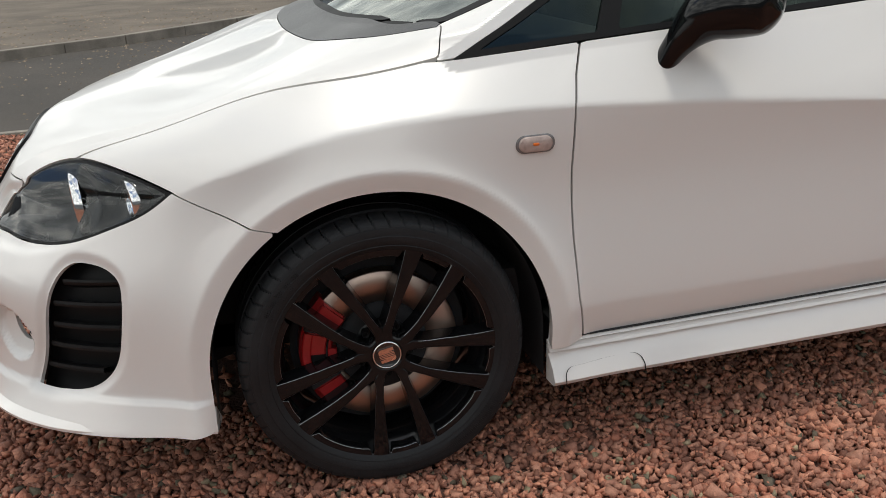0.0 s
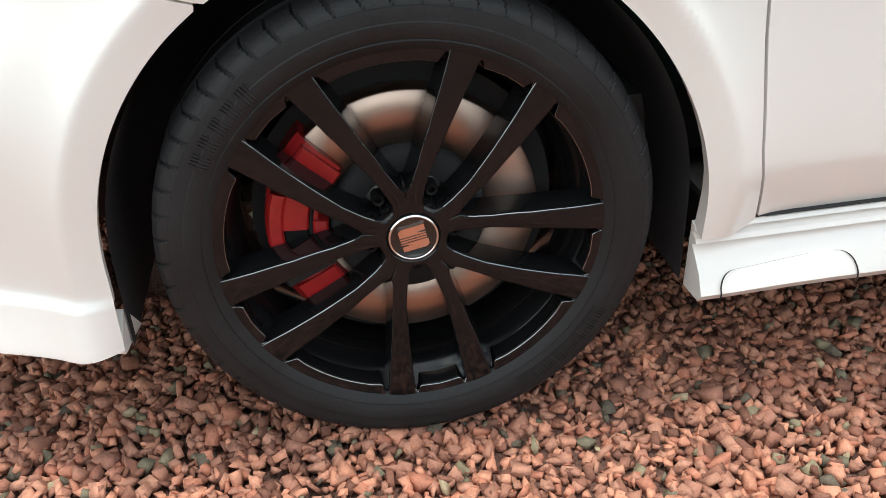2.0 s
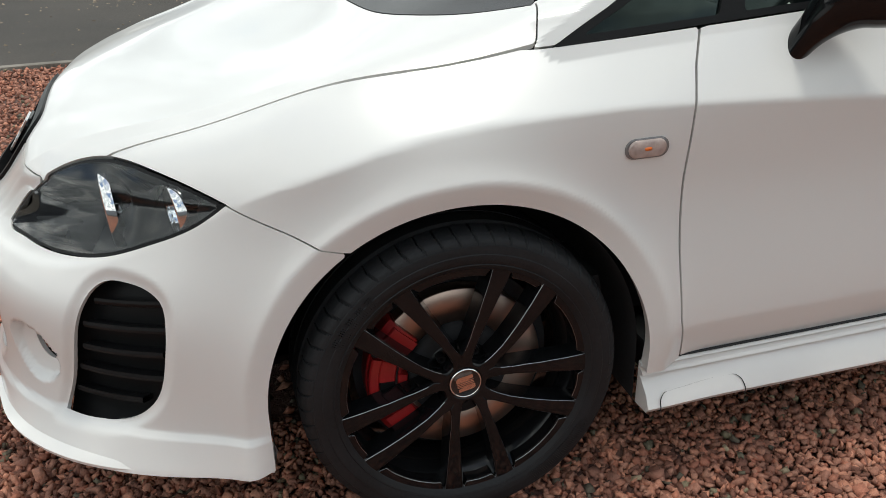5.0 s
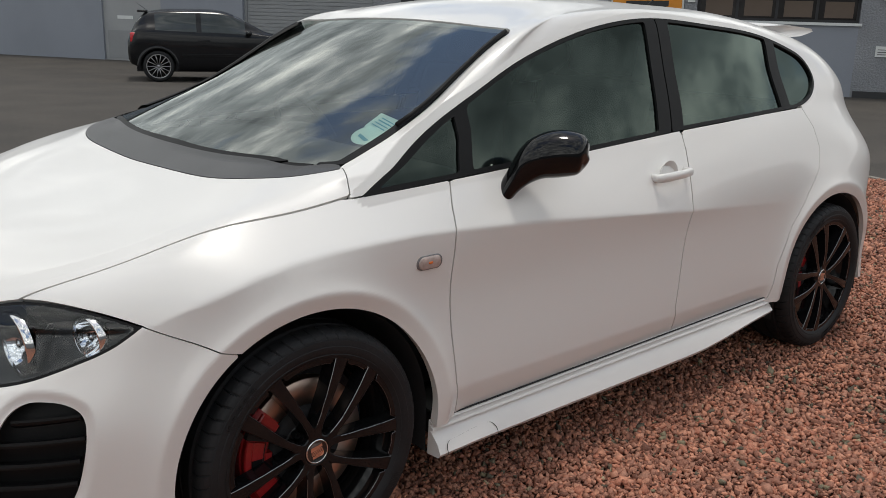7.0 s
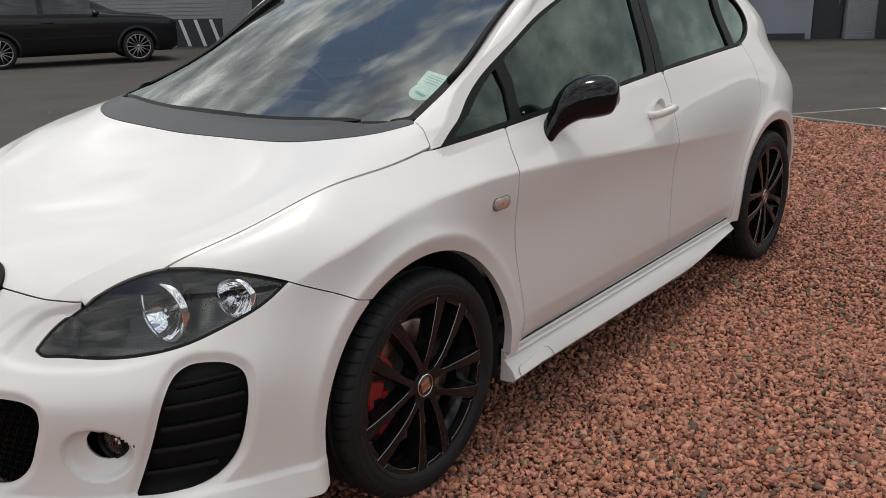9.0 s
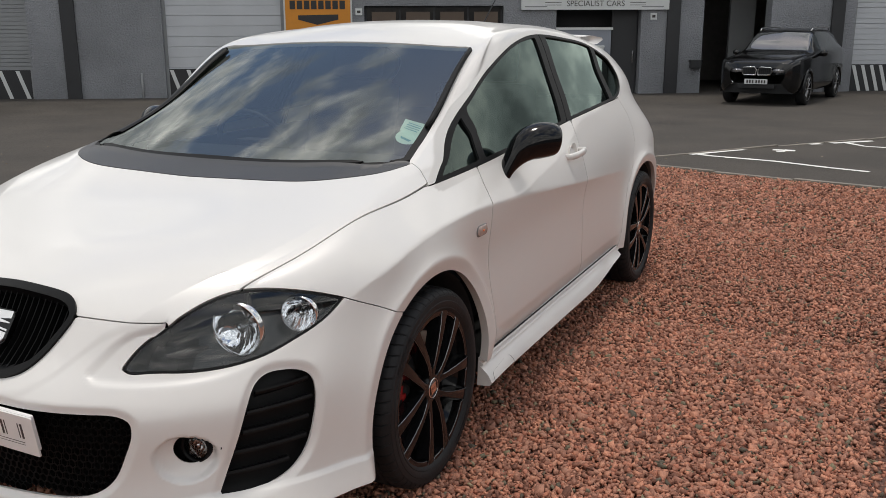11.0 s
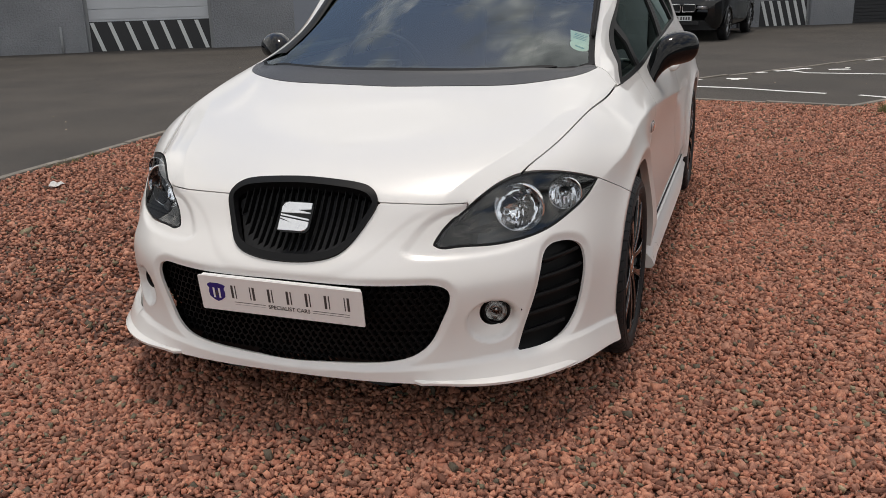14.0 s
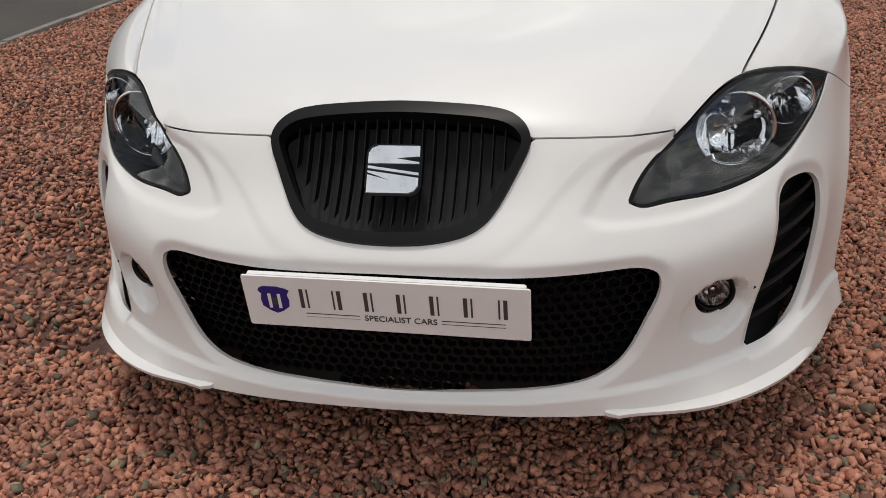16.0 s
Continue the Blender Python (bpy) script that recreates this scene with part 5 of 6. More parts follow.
def wheel(x, sgn, turn=0.0):
    """A wheel with its brake; sgn -1: the near side."""
    flip = pose(0, 0, 0, 0, 0, 0 if sgn < 0 else 180)
    at = Matrix.Translation((x, sgn * .768, AXLE_Z)) @ flip
    spin = at @ pose(0, 0, 0, 0, turn, 0)
    pairs = spin @ pose(0, 0, 0, 0, -60, 0)
    v, f = lathe(barrel, 120)
    rim = obj("wheel", [spin @ Vector(p) for p in v], f, WHEEL_BLACK, car, "gloss black five twin-spoke alloy wheel")
    tv, tf = TYRES[sgn < 0]
    obj("tyre", [spin @ Vector(p) for p in tv], tf, RUBBER, rim, "low profile black tyre").data.set_sharp_from_angle(angle=radians(24))
    v, f = polar_sheet(ring_edge, ((0, .2510, 0, -.1020), (1, 0, .0040, -.1012), (1, 0, .0018, -.1008), (1, 0, .0005, -.0998), (1, 0, 0, -.0980), (1, 0, .0005, -.094), (1, 0, -.0010, -.066), (0, .226, 0, -.060)))
    ring = obj("rim_ring", [pairs @ Vector(p) for p in v], f, WHEEL_BLACK, rim)
    v, f = polar_sheet(ring_edge, ((1, 0, .0017, -.1010), (1, 0, .0010, -.1005)))
    obj("polished_edge", [pairs @ Vector(p) for p in v], f, GLINT, ring, "thin bright strip drawn as the edge's sky glint")
    for k in range(5):
        for s in (-1, 1):
            v, f = spoke_mesh(s)
            r = spin @ pose(0, 0, 0, 0, -(60 - 72 * k), 0)
            arm = obj("spoke", [r @ Vector(p) for p in v], f, WHEEL_BLACK, rim)
            for lo, hi, first in ((3, 4, 2), (11, 10, 6)):
                ev = [r @ (Vector(v[i * 15 + c]) + Vector((0, -.0003, 0))) for i in range(first, 45) for c in (lo, hi)]
                obj("polished_edge", ev, [(2 * i, 2 * i + 1, 2 * i + 3, 2 * i + 2) for i in range(len(ev) // 2 - 1)], GLINT, arm, "thin bright strip drawn as the edge's sky glint")
    v, f = polar_sheet(hub_edge, ((0, .031, 0, -.090), (0, .0345, 0, -.0955), (0, .0375, 0, -.0962), (1, 0, -.0040, -.0945), (1, 0, -.0015, -.0936), (1, 0, 0, -.0915), (1, 0, .0035, -.060), (1, 0, .0040, -.045)))
    obj("hub", [pairs @ Vector(p) for p in v], f, WHEEL_BLACK, rim)
    v, f = lathe([(-.052, .0), (-.052, .060), (-.046, .074), (-.03, .076)], 60)
    obj("hub_back", [spin @ Vector(p) for p in v], f, WHEEL_BLACK, rim)
    for k in range(5):
        a = radians(60 - 72 * k)
        v, f = lathe([(-.060, .0), (-.060, .004), (-.068, .0045), (-.069, .0075), (-.066, .0088), (-.04, .0088)], 12)
        obj("wheel_bolt", [spin @ (Vector(p) + Vector((.0575 * math.cos(a), 0, .0575 * math.sin(a)))) for p in v], f, TRIM, rim, smoothed=False)
    v, f = lathe(cap_profile, 48)
    cap = obj("centre_cap", [spin @ Vector(p) for p in v], f, CAPDARK, rim)
    v, f = lathe([(-.0967, .0290), (-.0976, .0296), (-.0976, .0306), (-.0960, .0318)], 48)
    obj("cap_ring", [spin @ Vector(p) for p in v], f, CHROME, cap)
    for shape in CAP_MARK:
        m = len(shape)
        tilt = pose(0, 0, 0, 0, -11, 0)
        vs = [spin @ tilt @ Vector((a, d, b)) for d in (-.0955, -.0972) for a, b in shape]
        obj("cap_mark", vs, [tuple(range(m)), tuple(reversed(range(m, 2 * m)))] + [(i, (i + 1) % m, (i + 1) % m + m, i + m) for i in range(m)], EMBLEM_PINK, cap, smoothed=False)
    for a0, n, r0 in ((150, 5, .2745), (-30, 8, .2745)):
        for k in range(n):
            a = radians(a0 - (5.0 if n == 5 else 4.2) * k)
            c, t = Vector((math.cos(a), 0, math.sin(a))), Vector((-math.sin(a), 0, math.cos(a)))
            for u in range(4):                    # each raised shape is a row of fine ribs
                o = -.0066 + .0044 * u
                vs = [spin @ (c * (r0 + dr) + t * (dt + o) + Vector((0, y, 0))) for y in (-.1095, -.1136) for dr, dt in ((-.0105, -.0012), (-.0105, .0012), (.0105, .0012), (.0105, -.0012))]
                obj("raised_rib", vs, [(0, 1, 2, 3), (7, 6, 5, 4), (0, 4, 5, 1), (1, 5, 6, 2), (2, 6, 7, 3), (3, 7, 4, 0)], RUBBER, rim, smoothed=False)
    v, f = lathe([(-.020, .0), (-.050, .070), (-.052, .094), (-.046, .101), (-.034, .103)], 60)
    obj("disc_bell", [at @ Vector(p) for p in v], f, DARK, rim)
    v, f = lathe([(-.034, .103), (-.0365, .1045), (-.0365, .171), (-.034, .173), (-.006, .173)], 90)
    obj("brake_disc", [at @ Vector(p) for p in v], f, DISC, rim, "bare steel brake disc")
    v, f = lathe([(.0, .02), (.002, .2)], 40)
    obj("dust_shield", [at @ Vector(p) for p in v], f, DARK, rim)
    r = at @ pose(0, 0, 0, 0, -180, 0)

    def curved(name, a0, a1, profile, material, parent, label=""):
        v, f = lathe(profile, 16, a0, a1)
        m = len(profile)
        return obj(name, [r @ Vector(p) for p in v], f + [tuple(range(m)), tuple(reversed(range(16 * m, 17 * m)))], material, parent, label, smoothed=False)

    cal = curved("brake_caliper", -46, 46, [(-.010, .112), (-.044, .112), (-.050, .117), (-.052, .150), (-.048, .170), (-.036, .183), (.02, .183)], CALIPER, rim, "red brake caliper")
    for a0, a1, r0, r1, deep, mt in ((-20, 20, .160, .180, .0575, CALIPER), (-20, -3, .128, .162, .0575, CALIPER), (-8, 20, .103, .123, .0560, CALIPER), (-44, -27, .112, .172, .0570, CALIPER), (27, 44, .112, .172, .0570, CALIPER),
                                     (-3, 18, .128, .160, .0550, TRIM), (-20, 24, .1225, .1285, .0535, DARK), (-26, -21, .108, .182, .0530, DARK), (21, 26, .108, .182, .0530, DARK)):
        curved("caliper_detail", a0, a1, [(-.030, r0), (-deep + .003, r0), (-deep, r0 + .003), (-deep, r1 - .003), (-deep + .003, r1), (-.030, r1)], mt, cal)
    return rim


CAP_MARK = ([(-.0175, .0040), (-.0175, .0120), (-.0150, .0150), (-.0120, .0160), (.0165, .0160), (.0165, .0085), (.0040, .0072), (.0165, .0052), (.0165, .0040)],
            [(-.0175, .0026), (.0165, .0026), (.0165, .0004), (-.0175, .0004)], [(-.0175, -.0010), (.0165, -.0010), (.0165, -.0032), (-.0175, -.0032)],
            [(.0175, -.0046), (.0175, -.0120), (.0150, -.0150), (.0120, -.0160), (-.0165, -.0160), (-.0165, -.0090), (-.0020, -.0078), (-.0175, -.0060), (-.0175, -.0046)])
wheel(0, -1)
wheel(WHEELBASE, -1, 20)
wheel(0, 1, 8)
wheel(WHEELBASE, 1, 50)

# ---- on the doors and wings: mirrors, handles, side repeaters ----
mirror_path = [(.655, -.815, .872), (.668, -.826, .900), (.684, -.842, .930), (.704, -.862, .962), (.730, -.886, .988), (.762, -.912, 1.000), (.790, -.938, 1.003), (.812, -.960, 1.002), (.823, -.974, 1.000), (.826, -.978, 1.000)]
mirror_r = [(.033, .026), (.034, .028), (.037, .034), (.048, .048), (.062, .061), (.069, .066), (.070, .064), (.062, .056), (.038, .036), (.006, .006)]
dense = smooth_line([(*p, *r) for p, r in zip(mirror_path, mirror_r)], 5)
vs, fs = tube([q[:3] for q in dense], [(q[3], q[4]) for q in dense], 36)
mirrored("door_mirror", vs, fs, GLOSS_BLACK, (door_fl, door_fr), "gloss black door mirror")


def side_at(x, z, out=0.0):
    ok = np.where(WID > .6)[0]
    i = ok[np.argmin((X[ok] - x) ** 2 + (Z[ok] - z) ** 2)]
    return Vector((x, SKIN_V[i, 1], z)) + Vector(SKIN_V[i, 3:]) * out, Vector(SKIN_V[i, 3:])


for hx, owner in ((1.410, (door_fl, door_fr)),):
    p, n = side_at(hx, .866, .004)
    vs, fs = tube([p + Vector((-.080, .010, -.004)), p + Vector((-.074, -.020, -.003)), p + Vector((-.03, -.030, 0)), p + Vector((.05, -.030, .003)), p + Vector((.098, -.022, .004)), p + Vector((.104, .008, .004))], [(.010, .013), (.011, .0145), (.0105, .015), (.0105, .015), (.011, .0145), (.010, .013)], 14)
    mirrored("door_handle", vs, fs, WHITE, owner, "white pull handle")
    v, f = lathe([(-.0005, .052), (.0005, .050), (.012, .040), (.020, .024), (.022, .0)], 40)
    q, _ = side_at(hx + .006, .862, .003)
    mirrored("handle_cup", [q + Vector((a, b - .001, c * 1.0)) for a, b, c in v], [t for t in f], WHITE, owner, "dished cup behind the handle")
CLEAR_PLASTIC = surface("grey clear plastic", (.16, .15, .15), .15, vary=.2, scale=60, coat=.5)
AMBER_GLASS = surface("repeater lens", (.42, .33, .30), .10, vary=.3, scale=60, coat=.6)
p, n = side_at(.340, .748, .001)
at = Matrix.Translation(p)
shape = rounded(.043, .019, .0185, 8)
for name, k, d, mt in (("side_repeater", 1.0, .003, CLEAR_PLASTIC), ("lens", .86, .007, AMBER_GLASS), ("bulb", .17, .0085, ORANGE)):
    m = len(shape)
    vs = [at @ Vector((a * k, -dd, b * k)) for dd in (-.002, d * .7, d) for a, b in [(q[0] * (1 if dd < d else .9), q[1] * (1 if dd < d else .85)) for q in shape]]
    fs = [(i + m * j, (i + 1) % m + m * j, (i + 1) % m + m * (j + 1), i + m * (j + 1)) for j in (0, 1) for i in range(m)] + [tuple(range(2 * m, 3 * m))]
    if name == "side_repeater":
        reps = mirrored(name, vs, fs, mt, (wing_l, wing_r), "clear side repeater with an amber bulb")
    else:
        mirrored(name, vs, fs, mt, reps)

# ---- roof end: spoiler, aerial; wiper; sticker in the windscreen ----
vs, fs = [], []
for i in range(25):
    y = -.53 + 1.06 * i / 24
    k = 1 - abs(y / .53) ** 4
    for x, z in ((2.44, 1.352), (2.66, 1.358 + .010 * k), (2.85 + .05 * k, 1.345 + .010 * k), (2.865 + .05 * k, 1.332), (2.76, 1.312), (2.5, 1.30)):
        vs.append((x, y, z))
fs = [(i * 6 + j, i * 6 + (j + 1) % 6, i * 6 + 6 + (j + 1) % 6, i * 6 + 6 + j) for i in range(24) for j in range(6)] + [tuple(range(6)), tuple(reversed(range(144, 150)))]
obj("roof_spoiler", vs, fs, WHITE, car, "white roof spoiler")
vs, fs = tube([(2.30, 0, 1.39), (2.34, 0, 1.42), (2.52, 0, 1.56)], [.012, .004, .0025], 8)
obj("aerial", vs, fs, TRIM, car)


def on_screen(x, y, out=0.0):
    ok = np.where((Z > .93) & (X < 1.0) & (WID < .72))[0]
    d = (X[ok] - x) ** 2 + (WID[ok] - abs(y)) ** 2
    i = ok[np.argmin(d)]
    p, n = SKIN_V[i, :3].copy(), SKIN_V[i, 3:].copy()
    if y > 0:
        n[1] *= -1
    z = p[2] - ((x - p[0]) * n[0] + (y - math.copysign(abs(p[1]), y)) * n[1]) / n[2]
    return Vector((x, y, z)) + Vector(n) * out


# a round paper sticker inside the glass, with printed bars
def sticker(points, lift, material, name, parent):
    vs = [on_screen(a, b, lift) for a, b in points]
    return obj(name, vs, [tuple(range(len(vs)))], material, parent, smoothed=False)


disc_pts = [(.338 + .046 * math.cos(t), -.598 + .036 * math.sin(t)) for t in np.linspace(0, 2 * math.pi, 28)[:-1]]
paper = sticker(disc_pts, -.0065, PAPER, "screen_sticker", screen)
tagged(paper, "pale green paper sticker inside the glass")
sticker([(.372, -.632), (.357, -.560), (.428, -.545), (.446, -.612)], -.0062, PAPER, "sticker_sheet", paper)
for k in range(4):
    x = .386 + k * .012
    sticker([(x, -.612), (x - .008, -.565), (x - .004, -.565), (x + .004, -.612)], -.0058, TEAL, "print_bar", paper)
sticker([(.318, -.615), (.318, -.585), (.330, -.580), (.330, -.620)], -.0058, TEAL, "print_bar", paper)
for a, b in (((.215, .612), (.85, .572)),):
    vs = []
    for k in range(13):
        cx, cy, half = a[0] + (b[0] - a[0]) * k / 12, a[1] + (b[1] - a[1]) * k / 12, .042 - .028 * k / 12
        vs += [on_screen(cx, cy + half * u, h) for u, h in ((-1, .001), (-.8, .006), (0, .009), (.8, .006), (1, .001))]
    fs = [(i * 5 + c, i * 5 + c + 1, i * 5 + c + 6, i * 5 + c + 5) for i in range(12) for c in range(4)]
    obj("wiper_arm", vs, fs, TRIM, car, "parked black wiper beside the pillar")
    pts = [on_screen(.86 - (.86 - .42) * k / 8, -.596 - .036 * k / 8, .010) for k in range(9)]
    vs, fs = tube(pts, [(.007, .007)] * 9, 8)
    obj("wiper_arm", vs, fs, TRIM, car)

# ---- cabin ----
part("dashboard", block(.20, .66, -.63, .63, .62, .935, .05), CABIN, car, "dark dashboard", True)
v, f = lathe([(-.016, .185), (0, .20), (.016, .185), (0, .17), (-.016, .185)], 40)
at = Matrix.Translation((.76, .36, .90)) @ pose(0, 0, 0, 0, 0, 90) @ pose(0, 0, 0, -25, 0, 0)
rimw = obj("steering_wheel", [at @ Vector(p) for p in v], f, CABIN, car, "dark three-spoke steering wheel")
part("boss", block(.70, .78, .29, .43, .85, .95, .02), CABIN, rimw)
for sgn in (-1, 1):
    y = sgn * .36
    seat = part("front_seat", block(.98, 1.46, y - .24, y + .24, .42, .60, .05), SEAT_CLOTH, car, "dark cloth front seat", True)
    b = block(-.07, .07, -.23, .23, 0, .62, .05)
    bmesh.ops.transform(b, matrix=Matrix.Translation((1.42, y, .55)) @ pose(0, 0, 0, 0, 16, 0), verts=b.verts)
    part("backrest", b, SEAT_CLOTH, seat, "", True)
    b = block(-.05, .05, -.13, .13, 0, .19, .04)
    bmesh.ops.transform(b, matrix=Matrix.Translation((1.60, y, 1.16)) @ pose(0, 0, 0, 0, 10, 0), verts=b.verts)
    part("headrest", b, SEAT_CLOTH, seat, "", True)
part("rear_bench", block(2.05, 2.5, -.62, .62, .45, .95, .08), SEAT_CLOTH, car, "dark rear bench", True)
part("cabin_floor", block(.2, 3.0, -.68, .68, .30, .40, .02), CABIN, car)
part("tail_wall", block(2.95, 3.1, -.6, .6, .30, 1.0, .02), CABIN, car)
for sgn in (-1, 1):
    part("door_lining", block(.5, 2.4, min(sgn * .72, sgn * .74), max(sgn * .72, sgn * .74), .38, .93, .005), CABIN, car)


# ---- parked vehicles in the yard ----
RED_LAMP = surface("red tail lamp", (.55, .02, .03), .2, vary=.15, coat=.6)
DARK_PAINT = surface("dark grey metallic paint", (.0065, .007, .0085), .20, vary=.1, coat=.2, rough_vary=.05)
DARK_PAINT.node_tree.nodes["Principled BSDF"].inputs["Specular IOR Level"].default_value = .25
BLACK_PAINT = surface("black car paint", (.0035, .0035, .004), .12, vary=.1, coat=.0, rough_vary=.05)
BLACK_PAINT.node_tree.nodes["Principled BSDF"].inputs["Specular IOR Level"].default_value = .55
ALLOY = surface("silver alloy", (.36, .36, .37), .34, metal=1, vary=.1)
CAR_GLASS = surface("car glass", (.03, .037, .04), .05, vary=.2, rough_vary=.02)
CAR_GLASS.node_tree.nodes["Principled BSDF"].inputs["IOR"].default_value = 1.45
LAMP_CLEAR = surface("clear headlight cover", (.30, .30, .32), .15, metal=.7, vary=.3, scale=9)
CAR_SCREEN = surface("car windscreen", (.05, .055, .058), .05, vary=.2, rough_vary=.02)
CAR_SCREEN.node_tree.nodes["Principled BSDF"].inputs["IOR"].default_value = 2.3


def far_car(name, label, stations, paint, place, axles, tyre_r, windows, screens, spokes):
    """A parked car from cross-sections (x, sill z, belt z, top z, half width, top half width), x growing to the rear."""
    root = tagged(new(name), label, "car")
    root.matrix_world = place
    rows = []
    for x, z0, zb, zt, w, wt in stations:
        h = zt - zb
        rows.append([(x, w * .90, z0), (x, w * .985, z0 + .12), (x, w, z0 * .45 + zb * .55), (x, w * .975, zb), (x, wt + (w - wt) * .52, zb + h * .42), (x, wt + (w - wt) * .10, zb + h * .84), (x, wt * .72, zt - h * .035), (x, 0, zt)])
    rows = np.array(rows)
    nu, nv = 14, 8
    xs = np.arange(len(rows), dtype=float)
    at = np.linspace(0, len(rows) - 1, (len(rows) - 1) * nu + 1)
    fine = np.stack([np.stack([np.interp(at, xs, rows[:, j, k]) if k == 0 else spline(xs, rows[:, j, k:k + 1], at)[:, 0] for k in range(3)], 1) for j in range(rows.shape[1])], 1)
    vk = np.arange(rows.shape[1], dtype=float)
    va = np.linspace(0, rows.shape[1] - 1, (rows.shape[1] - 1) * nv + 1)
    grid = np.stack([spline(vk, fine[i], va) for i in range(len(fine))])
    grid[:, :, 1] = np.maximum(grid[:, :, 1], 0)
    full = np.concatenate([grid * (1, -1, 1), (grid * (1, 1, 1))[:, -2::-1]], 1)
    r, c = full.shape[:2]
    verts = full.reshape(-1, 3)
    groups = {}
    half = len(va) - 1
    for i in range(r - 1):
        for j in range(c - 1):
            v = va[min(j, c - 2 - j)]
            mid = full[i:i + 2, j:j + 2].reshape(-1, 3).mean(0)
            key = "body"
            if 3.15 < v < 4.95:
                for k, (a, b) in enumerate(windows):
                    if a + (mid[2] - stations[0][2]) * 0 < mid[0] < b:
                        key = ("side_window", k, j < half)
            for k, (a, b) in enumerate(screens):
                if v >= 5.1 and a < mid[0] < b:
                    key = ("windscreen" if k == 0 else "rear_window", k, 0)
            inwheel = any(math.hypot(mid[0] - ax, mid[2] - tyre_r) < tyre_r + .055 for ax in axles) and v < 3
            if not inwheel:
                groups.setdefault(key, []).append((i * c + j, i * c + j + 1, (i + 1) * c + j + 1, (i + 1) * c + j))
    body = None
    for key in sorted(groups, key=lambda k: k != "body"):
        ids = sorted({q for f in groups[key] for q in f})
        where = {q: n for n, q in enumerate(ids)}
        fcs = [tuple(where[q] for q in f) for f in groups[key]]
        ob = obj("body" if key == "body" else key[0], verts[ids], fcs, paint if key == "body" else CAR_GLASS if key[0] == "side_window" else CAR_SCREEN, root if key == "body" else body, "" if key == "body" else "dark glass")
        body = body or ob
    x0, x1 = stations[0][0], stations[-1][0]
    w = max(s[4] for s in stations)
    part("underside", block(x0 + .15, x1 - .15, -w * .82, w * .82, stations[2][1] - .02, stations[2][1] + .2, .02), DARK, root)
    for ax in axles:
        for sgn in (-1, 1):
            flip = pose(0, 0, 0, 0, 0, 0 if sgn < 0 else 180)
            m = Matrix.Translation((ax, sgn * (w - .115), tyre_r)) @ flip
            k = tyre_r / .3165
            v, f = lathe([(.10, .22 * k), (.11, .25 * k), (.105, .295 * k), (.08, .315 * k), (-.08, .315 * k), (-.105, .295 * k), (-.112, .255 * k), (-.10, .238 * k)], 48)
            tyre = obj("wheel", [m @ Vector(p) for p in v], f, RUBBER, root, "black tyre on a silver alloy rim")
            v, f = lathe([(-.10, .240 * k), (-.108, .235 * k), (-.095, .222 * k), (-.02, .215 * k), (-.02, .0)], 48)
            obj("rim", [m @ Vector(p) for p in v], f, TRIM, tyre)
            v, f = lathe([(-.112, .243 * k), (-.114, .236 * k), (-.108, .226 * k)], 48)
            obj("rim_lip", [m @ Vector(p) for p in v], f, ALLOY, tyre)
            for s in range(spokes):
                a = 360 * s / spokes
                vs, fs = tube([(.03, -.088, 0), (.13 * k, -.095, 0), (.232 * k, -.104, 0)], [(.016, .012), (.011, .010), (.013, .010)], 6)
                obj("spoke", [m @ pose(0, 0, 0, 0, a, 0) @ Vector(p) for p in vs], fs, ALLOY, tyre)
            v, f = lathe([(-.104, .0), (-.104, .03), (-.09, .04)], 20)
            obj("hub", [m @ Vector(p) for p in v], f, ALLOY, tyre)
            v, f = lathe([(-.11 * 0 - .10, tyre_r + .05), (.16, tyre_r + .05), (.17, .05)], 24, -8, 188)
            obj("arch_liner", [m @ Vector(p) for p in v], f, DARK, root)
            v, f = lathe([(-.06, tyre_r + .030), (-.116, tyre_r + .032), (-.122, tyre_r + .045), (-.120, tyre_r + .085), (-.10, tyre_r + .098)], 32, -12, 192)
            obj("wheel_arch", [m @ Vector(p) for p in v], f, paint, root)
    return root, body


# black four-by-four, nose towards the gravel
suv_at = Matrix.Translation((18.42, .30, fall(18.42, .30))) @ pose(0, 0, 0, 0, 0, -9) @ Matrix.Scale(.91, 4)
suv, suv_body = far_car("four_by_four", "black four-by-four with silver alloy wheels parked outside an open bay",
    [(-.88, .52, .82, .86, .62, .42), (-.84, .36, .93, .98, .78, .52), (-.66, .30, 1.00, 1.06, .89, .62), (-.3, .30, 1.03, 1.11, .93, .66), (.1, .30, 1.06, 1.15, .95, .69), (.52, .30, 1.09, 1.22, .955, .72), (.86, .30, 1.11, 1.46, .955, .69), (1.22, .30, 1.12, 1.69, .955, .65), (1.9, .30, 1.14, 1.75, .955, .64), (2.8, .30, 1.16, 1.74, .95, .62), (3.4, .32, 1.17, 1.68, .93, .60), (3.72, .38, 1.16, 1.46, .90, .62), (3.93, .48, 1.08, 1.16, .82, .62), (3.97, .6, .95, 1.0, .74, .6)],
    BLACK_PAINT, suv_at, (0, 2.93), .37, ((.98, 1.78), (1.86, 2.68), (2.76, 3.35)), ((.56, 1.14), (3.45, 3.8)), 10)
